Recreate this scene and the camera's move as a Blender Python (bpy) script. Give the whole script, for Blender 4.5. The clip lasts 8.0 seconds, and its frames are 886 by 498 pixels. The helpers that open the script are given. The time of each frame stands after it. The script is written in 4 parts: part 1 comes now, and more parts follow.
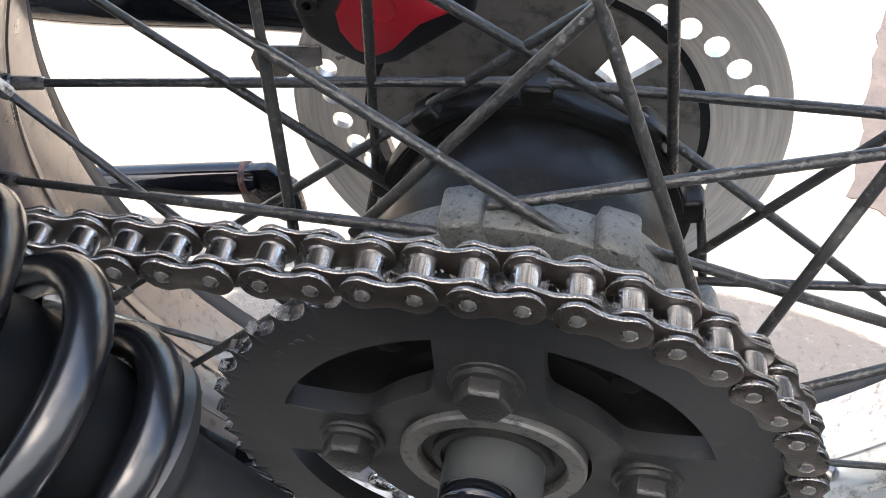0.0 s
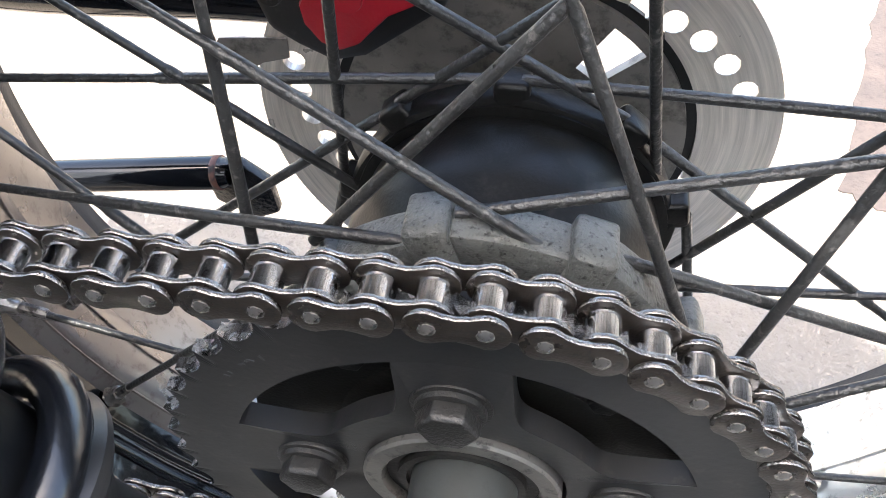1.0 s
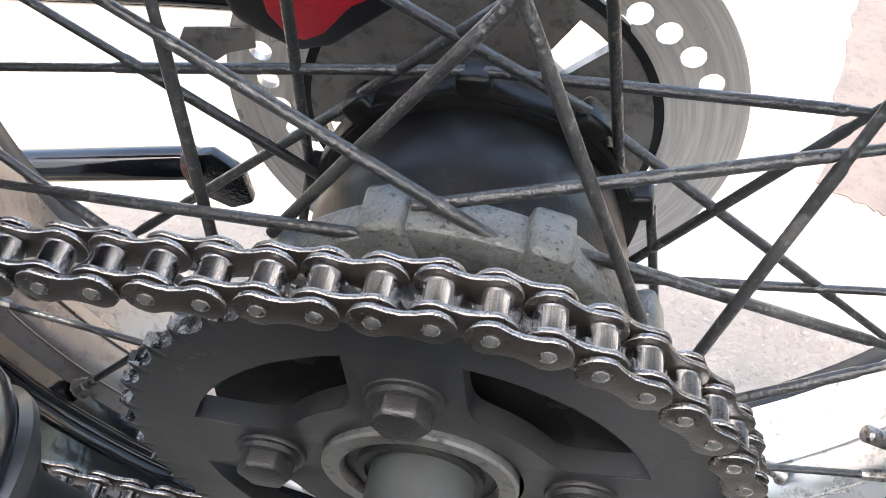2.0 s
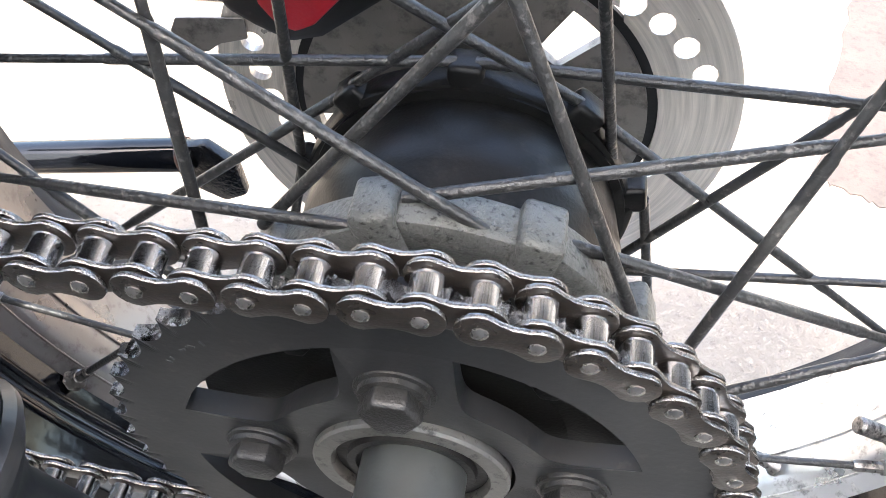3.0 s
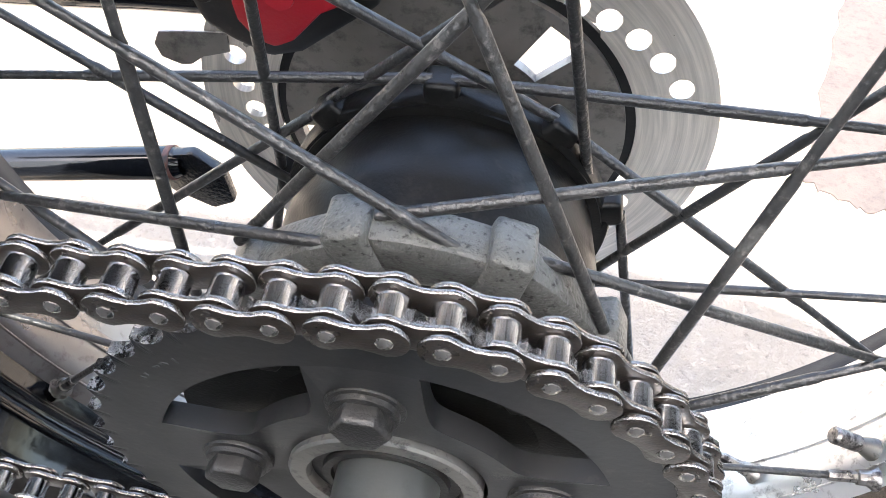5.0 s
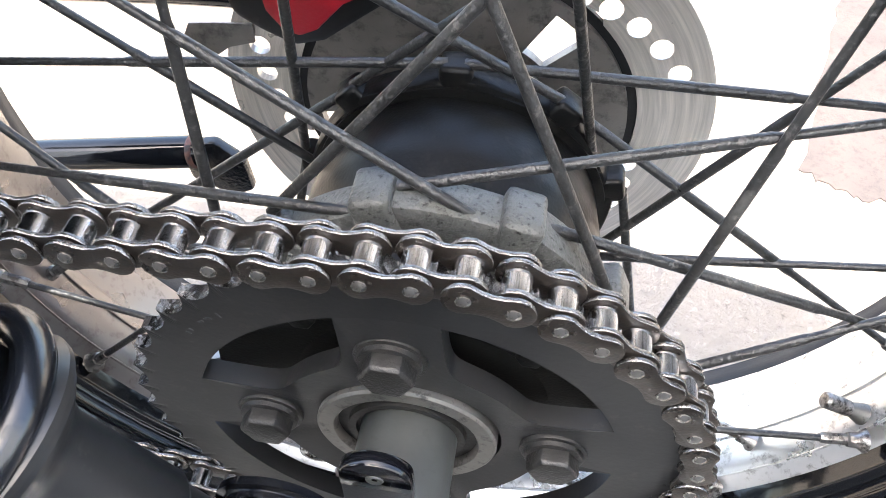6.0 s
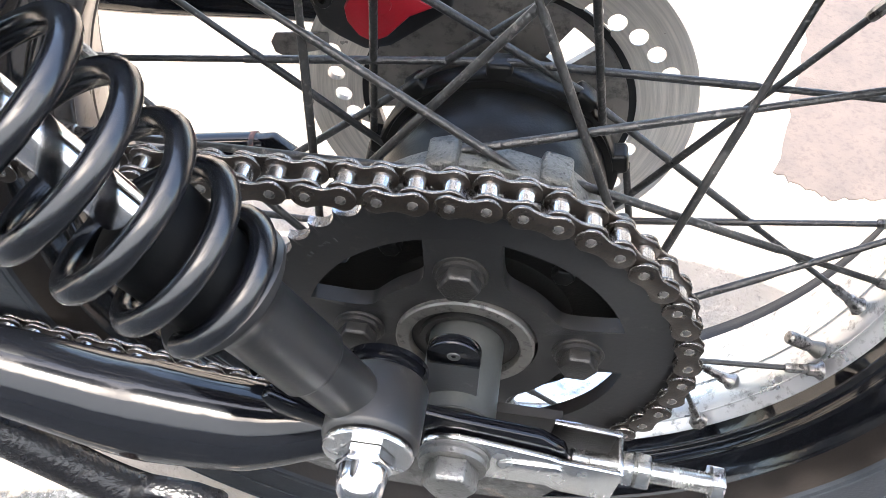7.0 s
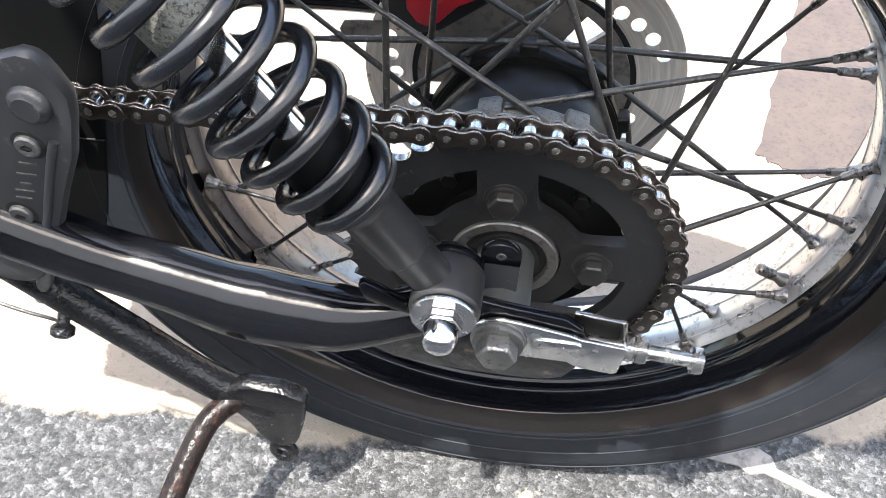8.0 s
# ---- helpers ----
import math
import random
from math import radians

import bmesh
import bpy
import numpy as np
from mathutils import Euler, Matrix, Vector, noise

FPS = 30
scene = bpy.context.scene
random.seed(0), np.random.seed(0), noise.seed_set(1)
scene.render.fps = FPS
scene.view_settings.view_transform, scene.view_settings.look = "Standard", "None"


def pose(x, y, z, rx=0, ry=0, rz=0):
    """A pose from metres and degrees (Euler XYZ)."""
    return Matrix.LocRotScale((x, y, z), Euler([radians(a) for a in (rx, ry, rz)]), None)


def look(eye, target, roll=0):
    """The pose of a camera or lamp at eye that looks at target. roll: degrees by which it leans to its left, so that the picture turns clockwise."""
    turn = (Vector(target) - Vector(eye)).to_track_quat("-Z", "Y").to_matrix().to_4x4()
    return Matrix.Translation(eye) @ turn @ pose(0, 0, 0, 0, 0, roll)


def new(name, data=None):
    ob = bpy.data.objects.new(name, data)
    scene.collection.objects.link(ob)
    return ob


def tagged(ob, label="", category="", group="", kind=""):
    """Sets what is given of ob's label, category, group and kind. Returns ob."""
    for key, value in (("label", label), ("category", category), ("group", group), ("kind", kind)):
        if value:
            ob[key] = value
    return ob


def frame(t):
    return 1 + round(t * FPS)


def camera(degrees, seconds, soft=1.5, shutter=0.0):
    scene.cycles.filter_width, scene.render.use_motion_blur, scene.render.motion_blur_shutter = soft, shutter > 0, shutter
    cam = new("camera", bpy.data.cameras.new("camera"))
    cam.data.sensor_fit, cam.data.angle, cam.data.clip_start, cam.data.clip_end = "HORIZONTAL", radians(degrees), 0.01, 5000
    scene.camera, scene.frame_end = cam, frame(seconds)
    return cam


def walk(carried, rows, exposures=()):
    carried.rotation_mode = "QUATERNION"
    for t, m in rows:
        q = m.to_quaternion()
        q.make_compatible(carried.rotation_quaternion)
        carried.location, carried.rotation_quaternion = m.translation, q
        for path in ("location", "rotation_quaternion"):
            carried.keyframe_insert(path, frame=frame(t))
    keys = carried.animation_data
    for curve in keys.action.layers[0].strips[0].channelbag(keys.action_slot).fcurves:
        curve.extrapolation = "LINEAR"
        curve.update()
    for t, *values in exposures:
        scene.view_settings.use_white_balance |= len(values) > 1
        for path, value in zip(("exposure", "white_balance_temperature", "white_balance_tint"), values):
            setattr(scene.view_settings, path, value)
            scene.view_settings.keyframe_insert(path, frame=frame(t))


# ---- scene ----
EXPOSURE = 2.80
cam = camera(55.47, 8.0, soft=0.8)
ROWS = [
    (0.0, 0.0034, -0.1443, 0.6497, 40.35, 0.17, 9.43),
    (0.5, 0.0088, -0.1246, 0.6412, 39.47, -0.26, 9.18),
    (1.0, 0.0096, -0.1228, 0.6394, 39.38, -0.30, 9.20),
    (2.5, 0.0244, -0.1184, 0.6387, 38.37, -1.08, 8.81),
    (3.0, 0.0231, -0.1184, 0.6384, 38.15, -1.02, 8.78),
    (3.5, 0.0276, -0.1134, 0.6409, 37.82, -1.18, 8.74),
    (4.0, 0.0306, -0.1134, 0.6424, 37.79, -1.11, 8.81),
    (5.5, 0.0320, -0.1180, 0.6494, 38.16, -1.09, 8.79),
    (6.0, 0.0310, -0.1420, 0.6591, 38.18, -0.75, 8.79),
    (6.5, 0.0197, -0.1880, 0.6874, 39.21, -1.03, 8.67),
    (7.0, 0.0114, -0.2413, 0.7167, 39.90, -1.56, 8.30),
    (7.5, 0.0086, -0.2981, 0.7597, 40.97, -1.46, 8.68),
    (8.0, -0.0070, -0.3642, 0.7837, 40.31, -2.04, 8.24),
]
walk(cam, [(t, pose(x, y, z, rx, ry, rz)) for t, x, y, z, rx, ry, rz in ROWS], exposures=[(t, EXPOSURE + e, 6750, 9) for t, e in ((0.0, 0.04), (0.5, 0.14), (1.0, 0.30), (2.5, 0.54), (3.5, 0.68), (5.5, 0.62), (6.5, 0.56), (7.0, 0.38), (7.5, 0.08), (8.0, -0.05))])

AZ = 0.342            # height of the wheel axle over the ground

# ---- world, sun ----
world = bpy.data.worlds.new("sky")
scene.world = world
world.use_nodes = True
wn = world.node_tree.nodes
sky = wn.new("ShaderNodeTexSky")
sky.sky_type = "NISHITA"
sky.sun_disc = False
sky.sun_elevation = radians(72)
sky.sun_rotation = radians(200)
sky.dust_density = 3.0
wn["Background"].inputs["Strength"].default_value = 0.15
world.node_tree.links.new(sky.outputs[0], wn["Background"].inputs["Color"])
sun = new("sun", bpy.data.lights.new("sun", "SUN"))
sun.data.energy = 3.2
sun.data.angle = radians(0.6)
sun.data.color = (1.0, 0.98, 0.955)
sun.matrix_world = look((-0.108 * 5, -0.290 * 5, 0.951 * 5), (0, 0, 0))


# ---- materials ----
def mat(name, base, rough=0.5, metal=0.0, vary=0.25, scale=60.0, bump=0.15, bump_scale=400.0, dirt=None, dirt_amount=0.0, dirt_scale=30.0, coat=0.0, rough_vary=0.15, gloss=0.5, soft=0.1):
    """A surface with colour change at two scales, dirt patches and fine relief; sizes are per metre."""
    m = bpy.data.materials.new(name)
    m.use_nodes = True
    nt = m.node_tree
    n, link = nt.nodes, nt.links.new
    p = n["Principled BSDF"]
    co = n.new("ShaderNodeTexCoord")
    big = n.new("ShaderNodeTexNoise")
    big.inputs["Scale"].default_value = scale
    big.inputs["Detail"].default_value = 5
    fine = n.new("ShaderNodeTexNoise")
    fine.inputs["Scale"].default_value = bump_scale
    fine.inputs["Detail"].default_value = 3
    for t in (big, fine):
        link(co.outputs["Object"], t.inputs["Vector"])
    info = n.new("ShaderNodeObjectInfo")
    mix = n.new("ShaderNodeMix")
    mix.data_type = "RGBA"
    mix.inputs["A"].default_value = (*[c * (1 - vary) for c in base], 1)
    mix.inputs["B"].default_value = (*[min(1, c * (1 + vary)) for c in base], 1)
    add = n.new("ShaderNodeMath")
    add.operation = "MULTIPLY_ADD"
    link(info.outputs["Random"], add.inputs[0])
    add.inputs[1].default_value = 0.25
    link(big.outputs["Fac"], add.inputs[2])
    link(add.outputs[0], mix.inputs["Factor"])
    out = mix.outputs["Result"]
    if dirt:
        spots = n.new("ShaderNodeTexNoise")
        spots.inputs["Scale"].default_value = dirt_scale
        spots.inputs["Detail"].default_value = 8
        spots.inputs["Roughness"].default_value = 0.7
        link(co.outputs["Object"], spots.inputs["Vector"])
        ramp = n.new("ShaderNodeValToRGB")
        ramp.color_ramp.elements[0].position = 0.62 - 0.3 * dirt_amount
        ramp.color_ramp.elements[1].position = 0.62 + soft - 0.25 * dirt_amount
        link(spots.outputs["Fac"], ramp.inputs["Fac"])
        d = n.new("ShaderNodeMix")
        d.data_type = "RGBA"
        link(ramp.outputs["Color"], d.inputs["Factor"])
        link(out, d.inputs["A"])
        d.inputs["B"].default_value = (*dirt, 1)
        out = d.outputs["Result"]
        if metal:
            inv = n.new("ShaderNodeMath")
            inv.operation = "MULTIPLY_ADD"
            link(ramp.outputs["Color"], inv.inputs[0])
            inv.inputs[1].default_value = -metal * 0.8
            inv.inputs[2].default_value = metal
            link(inv.outputs[0], p.inputs["Metallic"])
    link(out, p.inputs["Base Color"])
    p.inputs["Metallic"].default_value = metal
    rr = n.new("ShaderNodeMapRange")
    rr.inputs["To Min"].default_value = max(0.02, rough - rough_vary)
    rr.inputs["To Max"].default_value = min(1.0, rough + rough_vary)
    link(big.outputs["Fac"], rr.inputs["Value"])
    link(rr.outputs["Result"], p.inputs["Roughness"])
    p.inputs["Coat Weight"].default_value = coat
    p.inputs["Specular IOR Level"].default_value = gloss
    p.inputs["Coat Roughness"].default_value = 0.06
    if bump:
        b = n.new("ShaderNodeBump")
        b.inputs["Strength"].default_value = bump
        b.inputs["Distance"].default_value = 0.001
        link(fine.outputs["Fac"], b.inputs["Height"])
        link(b.outputs["Normal"], p.inputs["Normal"])
    return m


M_BLACK = mat("satin_black_paint", (0.0105, 0.0108, 0.0115), 0.36, vary=0.3, scale=40, bump=0.05, dirt=(0.04, 0.038, 0.035), dirt_amount=0.04, dirt_scale=60, gloss=0.45)
M_GLOSS = mat("gloss_black_paint", (0.003, 0.0034, 0.0045), 0.10, vary=0.3, scale=30, bump=0.45, bump_scale=38, rough_vary=0.04, gloss=0.38)
M_SPRING = mat("black_spring_coating", (0.0038, 0.0045, 0.0060), 0.23, vary=0.35, scale=70, bump=0.06, gloss=0.58, rough_vary=0.09)
M_SPROCKET = mat("matt_black_steel", (0.0115, 0.0118, 0.0125), 0.42, vary=0.25, scale=30, bump=0.08, dirt=(0.030, 0.0275, 0.025), dirt_amount=0.10, dirt_scale=90, gloss=0.38)
M_PLATE = mat("oily_chain_steel", (0.050, 0.042, 0.036), 0.30, 0.8, vary=0.4, scale=120, bump=0.12, bump_scale=900, dirt=(0.004, 0.0036, 0.0032), dirt_amount=0.36, dirt_scale=260)
M_EDGE = mat("polished_plate_edge", (0.27, 0.258, 0.246), 0.24, 1.0, vary=0.3, scale=300, bump=0.25, bump_scale=2200, dirt=(0.004, 0.004, 0.004), dirt_amount=0.44, dirt_scale=1500, soft=0.10)
M_TOOTH = mat("oiled_tooth_steel", (0.60, 0.61, 0.63), 0.18, 1.0, vary=0.4, scale=160, bump=0.05, dirt=(0.007, 0.007, 0.007), dirt_amount=0.42, dirt_scale=230, soft=0.14)
M_ROLLER = mat("polished_roller_steel", (0.62, 0.64, 0.67), 0.15, 1.0, vary=0.2, scale=150, bump=0.05, bump_scale=500, dirt=(0.01, 0.01, 0.01), dirt_amount=0.16, dirt_scale=240, soft=0.2)
M_GREASE_SHADE = mat("black_grease_and_shade", (0.004, 0.0038, 0.0036), 0.35, vary=0.3, scale=300, bump=0.3, bump_scale=1200, gloss=0.4)
M_PIN = mat("bright_pin_steel", (0.30, 0.285, 0.265), 0.28, 1.0, vary=0.2, scale=300, bump=0.2, dirt=(0.04, 0.035, 0.03), dirt_amount=0.3, dirt_scale=500)
M_SPOKE = mat("grimy_spoke_steel", (0.042, 0.042, 0.042), 0.34, 0.5, vary=0.35, scale=110, bump=0.8, bump_scale=420, dirt=(0.125, 0.118, 0.110), dirt_amount=0.20, dirt_scale=190, soft=0.12)
M_NIPPLE = mat("dull_nickel", (0.24, 0.23, 0.22), 0.32, 0.9, vary=0.25, scale=120, bump=0.15, dirt=(0.012, 0.009, 0.008), dirt_amount=0.5, dirt_scale=160)
M_RACE = mat("bearing_steel", (0.160, 0.157, 0.148), 0.42, 0.8, vary=0.35, scale=120, bump=0.15, dirt=(0.02, 0.019, 0.018), dirt_amount=0.3, dirt_scale=200, soft=0.14)
M_RIM = mat("satin_rim", (0.59, 0.595, 0.60), 0.30, 0.8, vary=0.2, scale=40, bump=0.06, dirt=(0.075, 0.070, 0.067), dirt_amount=0.30, dirt_scale=90, rough_vary=0.12, soft=0.16)
M_ZINC = mat("zinc_plate", (0.60, 0.605, 0.60), 0.24, 1.0, vary=0.2, scale=90, bump=0.10, dirt=(0.08, 0.075, 0.07), dirt_amount=0.08, dirt_scale=140)
M_CHROME = mat("chrome", (0.70, 0.70, 0.71), 0.13, 1.0, vary=0.05, scale=60, bump=0.01, rough_vary=0.04)
M_ALU = mat("cast_aluminium", (0.20, 0.20, 0.18), 0.5, 0.6, vary=0.25, scale=220, bump=0.8, bump_scale=700, dirt=(0.028, 0.027, 0.021), dirt_amount=0.42, dirt_scale=520)
M_HUB = mat("black_hub_paint", (0.005, 0.005, 0.0048), 0.36, vary=0.3, scale=60, bump=0.15, bump_scale=700, dirt=(0.016, 0.015, 0.013), dirt_amount=0.2, dirt_scale=70, gloss=0.2)
M_LUG = mat("grey_cast_lug", (0.088, 0.090, 0.085), 0.42, 0.2, vary=0.3, scale=60, bump=1.0, bump_scale=560, dirt=(0.012, 0.0115, 0.011), dirt_amount=0.26, dirt_scale=380, soft=0.08)
M_DISC = mat("brushed_disc_steel", (0.66, 0.61, 0.55), 0.34, 0.6, vary=0.25, scale=22, bump=0.1, bump_scale=500, rough_vary=0.22)
M_CARRIER = mat("dull_carrier_steel", (0.20, 0.185, 0.17), 0.42, 0.5, vary=0.35, scale=50, bump=0.2, bump_scale=500, dirt=(0.04, 0.036, 0.033), dirt_amount=0.4, dirt_scale=90, soft=0.2)
M_SPACER = mat("grey_spacer_steel", (0.058, 0.062, 0.060), 0.40, 0.5, vary=0.5, scale=45, bump=0.05, bump_scale=900, dirt=(0.02, 0.021, 0.021), dirt_amount=0.25, dirt_scale=70, soft=0.25)
M_AXLE = mat("grey_axle_steel", (0.17, 0.17, 0.165), 0.38, 0.8, vary=0.25, scale=120, bump=0.4, bump_scale=700, dirt=(0.04, 0.04, 0.038), dirt_amount=0.25, dirt_scale=220)
M_RED = mat("red_caliper_paint", (0.34, 0.01, 0.02), 0.4, vary=0.15, scale=60, bump=0.2, bump_scale=500)
M_TYRE = mat("tyre_rubber", (0.0130, 0.0155, 0.0195), 0.6, vary=0.2, scale=50, bump=0.25, bump_scale=600, dirt=(0.030, 0.031, 0.033), dirt_amount=0.12, dirt_scale=40, gloss=0.2)
M_TYRE_BEAD = mat("browned_tyre_bead", (0.0105, 0.0085, 0.0075), 0.55, vary=0.25, scale=50, bump=0.2, gloss=0.16)
M_RUBBER = mat("black_rubber", (0.010, 0.010, 0.010), 0.5, vary=0.2, scale=80, bump=0.2, gloss=0.3)
M_STAND = mat("greasy_black_stand", (0.0035, 0.0036, 0.0044), 0.24, vary=0.3, scale=60, bump=1.0, bump_scale=330, dirt=(0.010, 0.009, 0.009), dirt_amount=0.10, dirt_scale=90, gloss=0.40)
M_RUST = mat("rusty_steel", (0.006, 0.0045, 0.0042), 0.3, 0.0, vary=0.5, scale=90, bump=1.0, bump_scale=240, dirt=(0.035, 0.014, 0.011), dirt_amount=0.25, dirt_scale=110, gloss=0.15)
M_RUST_RED = mat("red_rust", (0.085, 0.030, 0.020), 0.7, vary=0.4, scale=120, bump=0.6, bump_scale=400, dirt=(0.012, 0.009, 0.008), dirt_amount=0.5, dirt_scale=110)
M_BODY = mat("dark_grey_plastic", (0.003, 0.0032, 0.0035), 0.55, vary=0.2, scale=30, bump=0.1, gloss=0.08)
M_BOLT = mat("dull_bolt_steel", (0.024, 0.0235, 0.023), 0.42, 0.5, vary=0.3, scale=150, bump=0.35, bump_scale=900, dirt=(0.055, 0.045, 0.037), dirt_amount=0.12, dirt_scale=200, soft=0.2)
M_GREY = mat("grey_cast_cover", (0.034, 0.036, 0.039), 0.42, 0.3, vary=0.2, scale=50, bump=0.12, bump_scale=800, dirt=(0.11, 0.108, 0.105), dirt_amount=0.12)
M_WALL = mat("painted_wall", (0.10, 0.10, 0.105), 0.9, vary=0.1, scale=4, bump=0.2)


# brown tint, growing towards the forward part of the rim
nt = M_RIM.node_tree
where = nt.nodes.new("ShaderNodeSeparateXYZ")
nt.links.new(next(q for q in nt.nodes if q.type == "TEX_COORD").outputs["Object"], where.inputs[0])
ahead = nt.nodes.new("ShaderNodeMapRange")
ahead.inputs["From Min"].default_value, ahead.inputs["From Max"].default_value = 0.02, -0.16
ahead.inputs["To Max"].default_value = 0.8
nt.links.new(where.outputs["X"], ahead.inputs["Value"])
brown_tint = nt.nodes.new("ShaderNodeMix")
brown_tint.data_type = "RGBA"
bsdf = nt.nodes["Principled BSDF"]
nt.links.new(bsdf.inputs["Base Color"].links[0].from_socket, brown_tint.inputs["A"])
brown_tint.inputs["B"].default_value = (0.060, 0.042, 0.034, 1)
nt.links.new(ahead.outputs["Result"], brown_tint.inputs["Factor"])
nt.links.new(brown_tint.outputs["Result"], bsdf.inputs["Base Color"])

# turned grooves on the disc
nt = M_DISC.node_tree
wave = nt.nodes.new("ShaderNodeTexWave")
wave.wave_type, wave.rings_direction = "RINGS", "Y"
wave.inputs["Scale"].default_value, wave.inputs["Distortion"].default_value = 330, 4.0
nt.links.new(next(q for q in nt.nodes if q.type == "TEX_COORD").outputs["Object"], wave.inputs["Vector"])
groove = next(q for q in nt.nodes if q.type == "BUMP")
groove.inputs["Strength"].default_value = 0.15
groove.inputs["Distance"].default_value = 0.0003
nt.links.new(wave.outputs["Fac"], groove.inputs["Height"])
turned_face = nt.nodes.new("ShaderNodeTangent")
turned_face.direction_type, turned_face.axis = "RADIAL", "Y"
nt.links.new(turned_face.outputs[0], nt.nodes["Principled BSDF"].inputs["Tangent"])
nt.nodes["Principled BSDF"].inputs["Anisotropic"].default_value = 0.7

# uneven wear rings: tone by the distance from the axle, broken up along the ring
here = nt.nodes.new("ShaderNodeSeparateXYZ")
nt.links.new(next(q for q in nt.nodes if q.type == "TEX_COORD").outputs["Object"], here.inputs[0])
flat = nt.nodes.new("ShaderNodeCombineXYZ")
nt.links.new(here.outputs["X"], flat.inputs["X"])
nt.links.new(here.outputs["Z"], flat.inputs["Y"])
radius = nt.nodes.new("ShaderNodeVectorMath")
radius.operation = "LENGTH"
nt.links.new(flat.outputs[0], radius.inputs[0])
turn = nt.nodes.new("ShaderNodeVectorMath")
turn.operation = "NORMALIZE"
nt.links.new(flat.outputs[0], turn.inputs[0])
ring_place = nt.nodes.new("ShaderNodeVectorMath")
ring_place.operation = "MULTIPLY_ADD"
nt.links.new(turn.outputs[0], ring_place.inputs[0])
ring_place.inputs[1].default_value = (1.6, 1.6, 0)
spread = nt.nodes.new("ShaderNodeCombineXYZ")
grow = nt.nodes.new("ShaderNodeMath")
grow.operation = "MULTIPLY"
grow.inputs[1].default_value = 420
nt.links.new(radius.outputs["Value"], grow.inputs[0])
nt.links.new(grow.outputs[0], spread.inputs["Z"])
nt.links.new(spread.outputs[0], ring_place.inputs[2])
streaks = nt.nodes.new("ShaderNodeTexNoise")
streaks.inputs["Scale"].default_value, streaks.inputs["Detail"].default_value = 1.0, 4
streaks.inputs["Roughness"].default_value = 0.65
nt.links.new(ring_place.outputs[0], streaks.inputs["Vector"])
wide = nt.nodes.new("ShaderNodeMapRange")
wide.inputs["From Min"].default_value, wide.inputs["From Max"].default_value = 0.3, 0.7
nt.links.new(streaks.outputs["Fac"], wide.inputs["Value"])
tint = next(q for q in nt.nodes if q.type == "MIX")
nt.links.new(wide.outputs["Result"], tint.inputs["Factor"])

# ---- mesh helpers ----
BASE = {}


def part(name, bm, material, parent, label="", smooth=True, at=(0, 0, 0)):
    """One mesh object under a thing or a part. Coordinates run from the axle."""
    me = bpy.data.meshes.new(name)
    if smooth:
        for f in bm.faces:
            f.smooth = True
        for e in bm.edges:
            if len(e.link_faces) == 2 and e.calc_face_angle(0) > radians(38):
                e.smooth = False
    bm.to_mesh(me)
    bm.free()
    me.materials.append(material)
    return place(name, me, parent, Matrix.Translation(at), label)


def place(name, me, parent, m, label=""):
    """An object of the mesh me under parent, at the pose m counted from the axle."""
    ob = new(name, me)
    ob.parent = parent
    if parent is None:
        ob.matrix_basis = Matrix.Translation((0, 0, AZ)) @ m
    else:
        base = BASE.get(parent.name, (0.0, 0.0, 0.0))
        ob.matrix_basis = Matrix.Translation((-base[0], -base[1], -base[2])) @ m
    if label:
        tagged(ob, label)
    return ob


def thing(name, at, label, category, group="", kind=""):
    """An empty at the base of a thing; at is counted from the axle."""
    ob = new(name)
    ob.empty_display_size = 0.02
    ob.location = (at[0], at[1], at[2] + AZ)
    BASE[ob.name] = at
    return tagged(ob, label, category, group, kind)


def mesh_of(name, bm, material):
    me = bpy.data.meshes.new(name)
    for f in bm.faces:
        f.smooth = True
    for e in bm.edges:
        if len(e.link_faces) == 2 and e.calc_face_angle(0) > radians(38):
            e.smooth = False
    bm.to_mesh(me)
    bm.free()
    me.materials.append(material)
    return me


def lathe(profile, segs=64, closed=True, axis="y", full=360.0):
    """A ring from (radius, along) pairs turned about an axis."""
    bm = bmesh.new()
    n = segs if full == 360.0 else segs + 1
    rings = []
    for i in range(n):
        a = radians(full) * i / segs
        c, s = math.cos(a), math.sin(a)
        if axis == "y":
            rings.append([bm.verts.new((r * c, y, r * s)) for r, y in profile])
        else:
            rings.append([bm.verts.new((r * c, r * s, y)) for r, y in profile])
    k = len(profile)
    for i in range(segs):
        a, b = rings[i], rings[(i + 1) % n]
        for j in range(k if closed else k - 1):
            q = [a[j], a[(j + 1) % k], b[(j + 1) % k], b[j]]
            bm.faces.new(q)
    bmesh.ops.remove_doubles(bm, verts=bm.verts, dist=1e-6)
    bmesh.ops.recalc_face_normals(bm, faces=bm.faces)
    return bm


